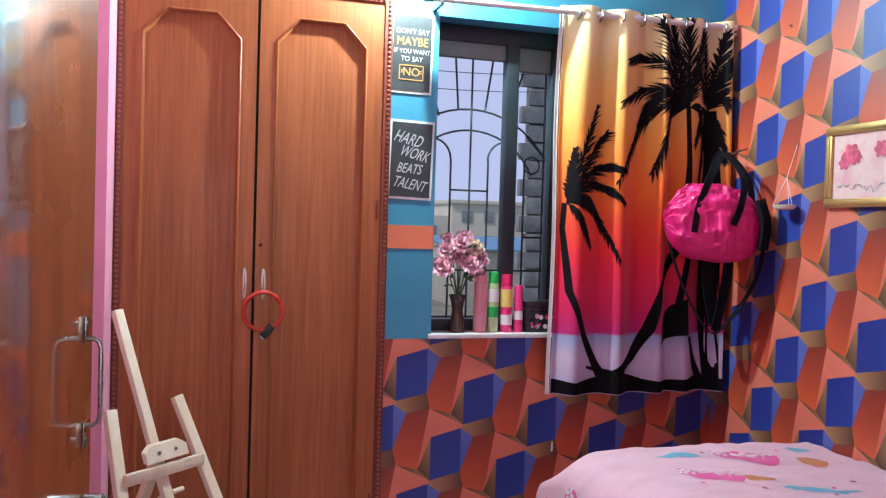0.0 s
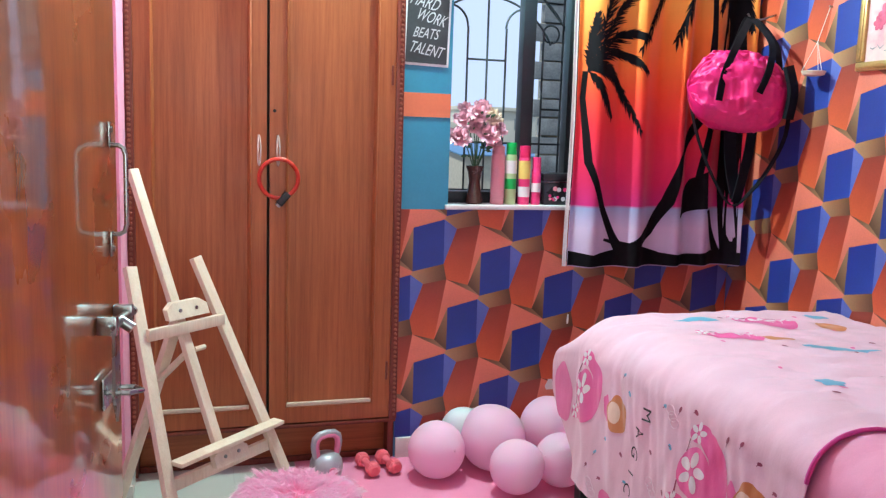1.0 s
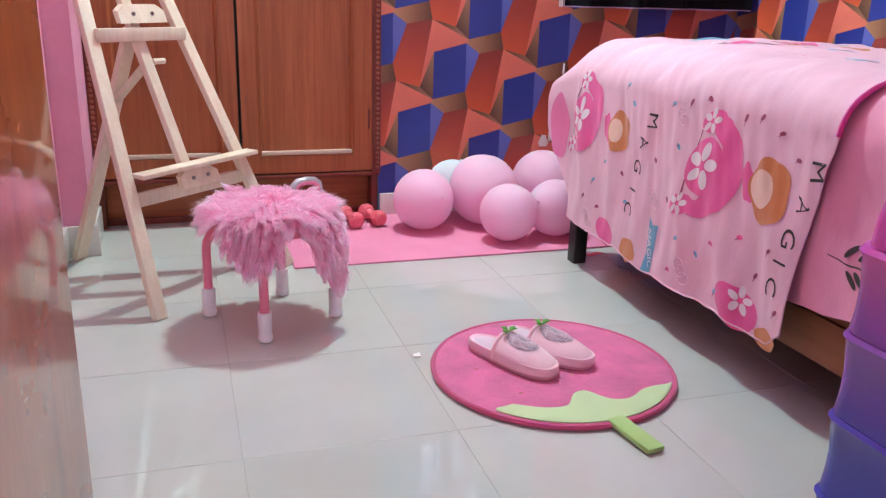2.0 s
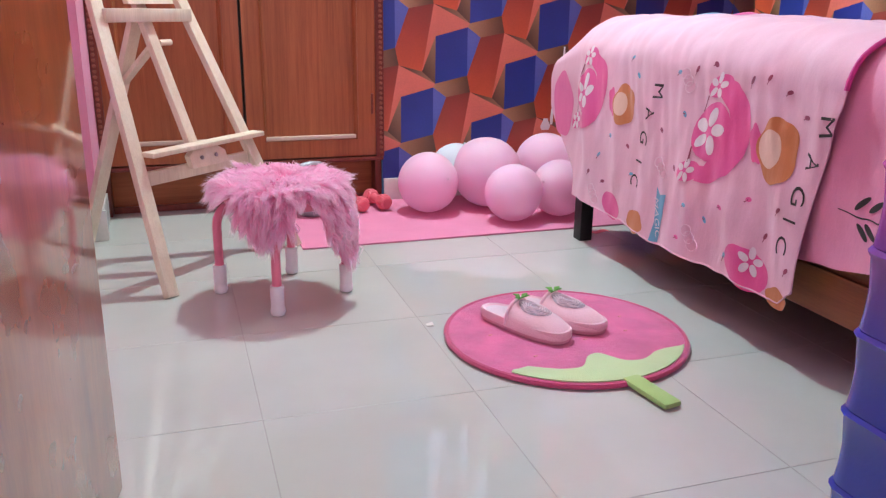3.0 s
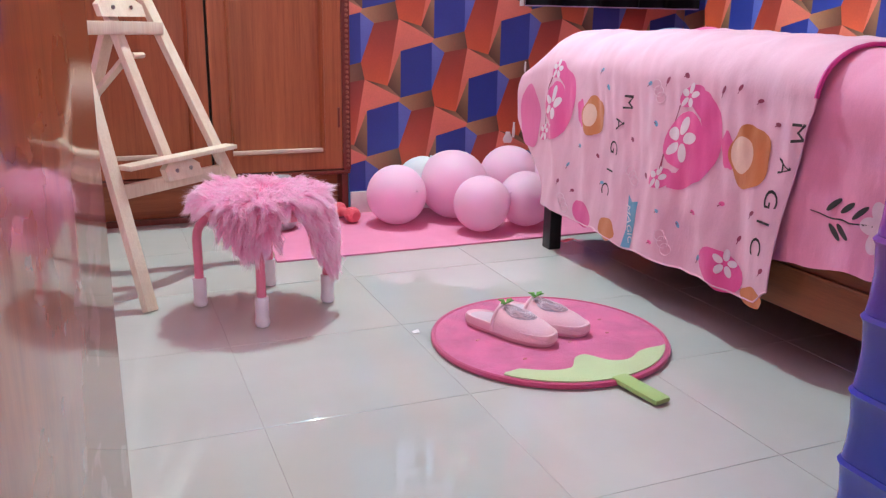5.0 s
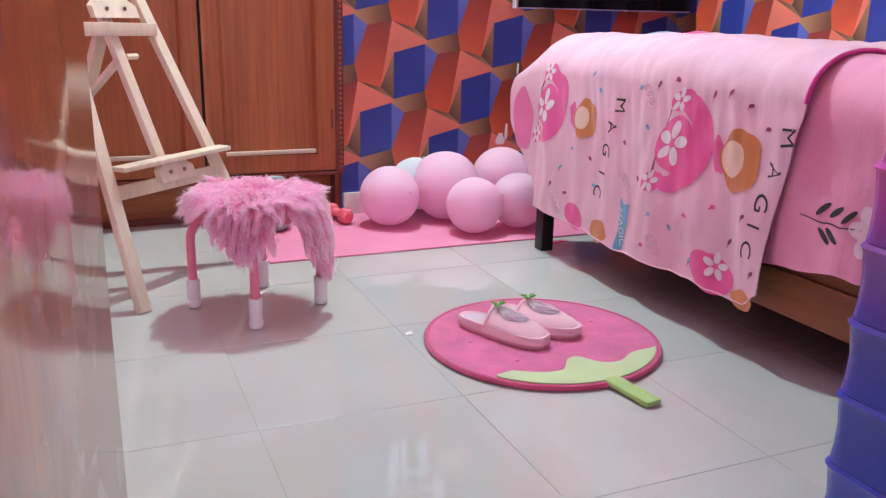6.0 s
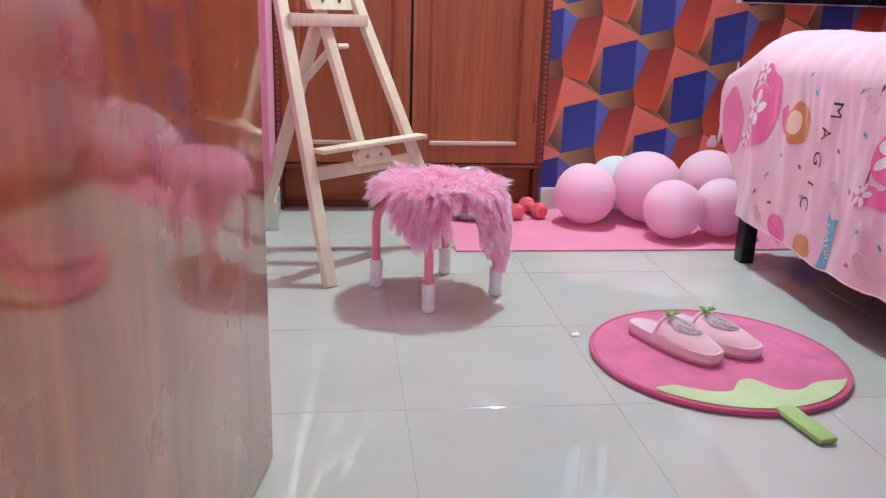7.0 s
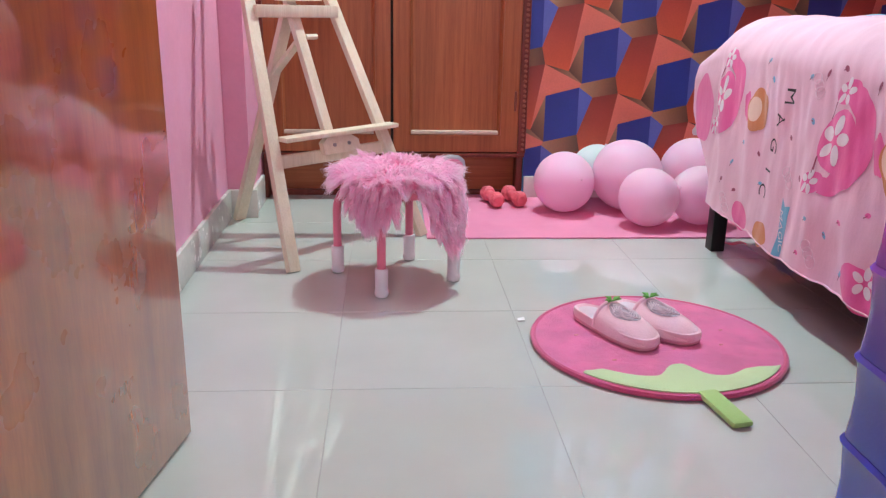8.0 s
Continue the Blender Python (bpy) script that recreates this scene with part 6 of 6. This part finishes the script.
HEADS = [(1.005, 3.165, 1.325, 0.044, 0), (1.065, 3.18, 1.315, 0.042, 1), (0.950, 3.18, 1.300, 0.040, 0), (1.045, 3.160, 1.248, 0.046, 0), (0.930, 3.165, 1.235, 0.048, 0), (1.090, 3.19, 1.270, 0.042, 0), (1.000, 3.19, 1.28, 0.042, 0), (1.030, 3.19, 1.352, 0.036, 0), (1.085, 3.20, 1.215, 0.036, 0), (0.965, 3.2, 1.345, 0.032, 0)]
for x, y, z, r, k in HEADS:
    part("stem", bmtube([(1.006, 3.185, SZ + 0.12), ((x + 1.006) / 2, (y + 3.185) / 2, (z + SZ + 0.14) / 2 + 0.02), (x, y + 0.01, z - 0.01)], 0.0022, 5), M["green"], vase)
    part("rose", rose(Vector((x, y, z)), r, None), M["cream_rose"] if k else M["rose"], vase, "cream rose" if k else "pink rose")
for k in range(38):
    a, h = rng.uniform(0, math.tau), rng.uniform(0.0, 1.0)
    c = Vector((1.006 + math.cos(a) * (0.03 + 0.07 * h * rng.random()), 3.185 + math.sin(a) * 0.04, SZ + 0.15 + 0.20 * h))
    d = Vector((math.cos(a), math.sin(a) * .6, rng.uniform(-0.3, 0.6))).normalized()
    q = d.cross(Vector((0, 1, 0.3))).normalized()
    bm = bmesh.new()
    ln = rng.uniform(0.022, 0.036)
    vs = [bm.verts.new(p) for p in (c, c + d * ln * .45 + q * ln * .25, c + d * ln, c + d * ln * .45 - q * ln * .25)]
    bm.faces.new(vs)
    part("leaf", thick(bm, 0.0008), M["green"], vase)


def can(x, y, r, h, body, cap, cap_h, label, band=None, dome=True):
    c = thing("spray_can", (x, y, SZ), label, "spray can", "cans on the sill")
    part("tin", lathe([(r * .93, 0), (r, 0.004), (r, h - cap_h - 0.01), (r * .9, h - cap_h - 0.002), (r * .86, h - cap_h)], (x, y, SZ), 24), body, c)
    part("cap", lathe([(r * .92, h - cap_h), (r * .92, h - 0.006), (r * .84, h), (0.004, h + 0.001)], (x, y, SZ), 24), cap, c, "smooth plastic cap")
    if band:
        for z0, z1, mt in band:
            part("label_band", lathe([(r + 0.0006, z0), (r + 0.0006, z1)], (x, y, SZ), 24), mt, c)


M["c_pink"] = surface("pink_tin", (0.76, 0.30, 0.36), 0.35, vary=0.05, bump=0.02)
M["c_green"] = surface("green_cap", (0.02, 0.42, 0.09), 0.35, vary=0.04, bump=0.02)
M["c_lime"] = surface("pale_green_tin", (0.45, 0.58, 0.30), 0.35, vary=0.1, bump=0.02)
M["c_red"] = surface("crimson_cap", (0.62, 0.012, 0.10), 0.35, vary=0.04, bump=0.02)
M["c_yellow"] = surface("yellow_tin", (0.80, 0.60, 0.16), 0.35, vary=0.06, bump=0.02)
M["c_hot"] = surface("hot_pink_tin", (0.80, 0.04, 0.20), 0.3, vary=0.04, bump=0.02)
M["c_white"] = surface("white_label", (0.80, 0.74, 0.76), 0.4, vary=0.08, bump=0.02)
can(1.100, 3.185, 0.027, 0.225, M["c_pink"], M["c_pink"], 0.03, "tall plain pink spray can")
can(1.152, 3.180, 0.0225, 0.238, M["c_lime"], M["c_green"], 0.045, "pale green spray can with a green cap", [(0.06, 0.10, M["c_green"]), (0.12, 0.17, M["c_white"])])
can(1.206, 3.175, 0.0235, 0.228, M["c_hot"], M["c_red"], 0.045, "yellow and pink spray can with a crimson cap", [(0.10, 0.17, M["c_yellow"]), (0.03, 0.07, M["c_white"])])
can(1.255, 3.170, 0.0185, 0.185, M["c_hot"], M["c_hot"], 0.04, "slim hot pink deodorant can", [(0.05, 0.085, M["c_white"])])
tin = thing("tin_box", (1.33, 3.19, SZ), "black tin box with a pink flower print and white rim", "tin box")
M["tinblack"] = surface("black_tin", (0.015, 0.014, 0.018), 0.3, vary=0.3, bump=0.03)
part("tin", bmbox(1.282, 1.42, 3.15, 3.235, SZ, SZ + 0.088, 0.008), M["tinblack"], tin)
part("lid", bmbox(1.280, 1.422, 3.148, 3.237, SZ + 0.092, SZ + 0.124, 0.008), M["tinblack"], tin)
part("rim", bmbox(1.282, 1.42, 3.15, 3.235, SZ + 0.088, SZ + 0.092), M["steel"], tin, "bright rim of the lid")
rng = random.Random(2)
for k in range(12):
    x, z = rng.uniform(1.29, 1.40), SZ + rng.uniform(0.015, 0.065)
    bm = bmtube([(x, 3.1495, z), (x, 3.1482, z)], rng.uniform(0.004, 0.010), 8)
    part("flower_print", bm, rng.choice([M["c_pink"], M["c_white"], M["c_hot"]]), tin)

# ---- scraps ----
tagged(part("ribbon_scrap", thick(grid(8, 2, lambda u, v: Vector((1.20 + 0.09 * u, 2.515 + 0.022 * v + 0.01 * math.sin(u * 5), 0.010 + 0.005 * math.sin(u * 9)))), 0.001), M["coral"]), "small red ribbon scrap beside the bed leg", "scrap")
tagged(part("paper_scrap", thick(grid(4, 3, lambda u, v: Vector((0.505 + 0.016 * u, 1.93 + 0.012 * v, 0.003 + 0.004 * u * v))), 0.001), M["hem_white"]), "tiny white paper scrap beside the rug", "scrap")
for x, z, w, h in ((1.34, 0.262, 0.020, 0.022), (1.404, 0.529, 0.004, 0.02), (1.365, 0.29, 0.006, 0.03)):
    tagged(part("torn_paper", thick(grid(5, 5, lambda u, v: Vector((x + (u - .5) * w * 2 * (0.7 + 0.3 * math.sin(v * 5)), YN - 0.0045 - 0.006 * u * v, z + (v - .5) * h * 2))), 0.0006), M["hem_white"]), "torn pale patch curling off the wallpaper", "torn paper")

# ---- floor tiles ----
for i in range(-2, 6):
    for j in range(-8, 5):
        x0, y0 = 0.1 + 0.4 * i, 1.6 + 0.4 * j
        x1, y1 = min(x0 + 0.4, XE), min(y0 + 0.4, 3.6)
        a0, c0 = max(x0, XW), max(y0, -1.5)
        if x1 - a0 < 0.02 or y1 - c0 < 0.02:
            continue
        part("tile", bmbox(a0 + 0.0007, x1 - 0.0007, c0 + 0.0007, y1 - 0.0007, -0.010, 0.0, 0.0008), M["tile"], floor, smooth=False)
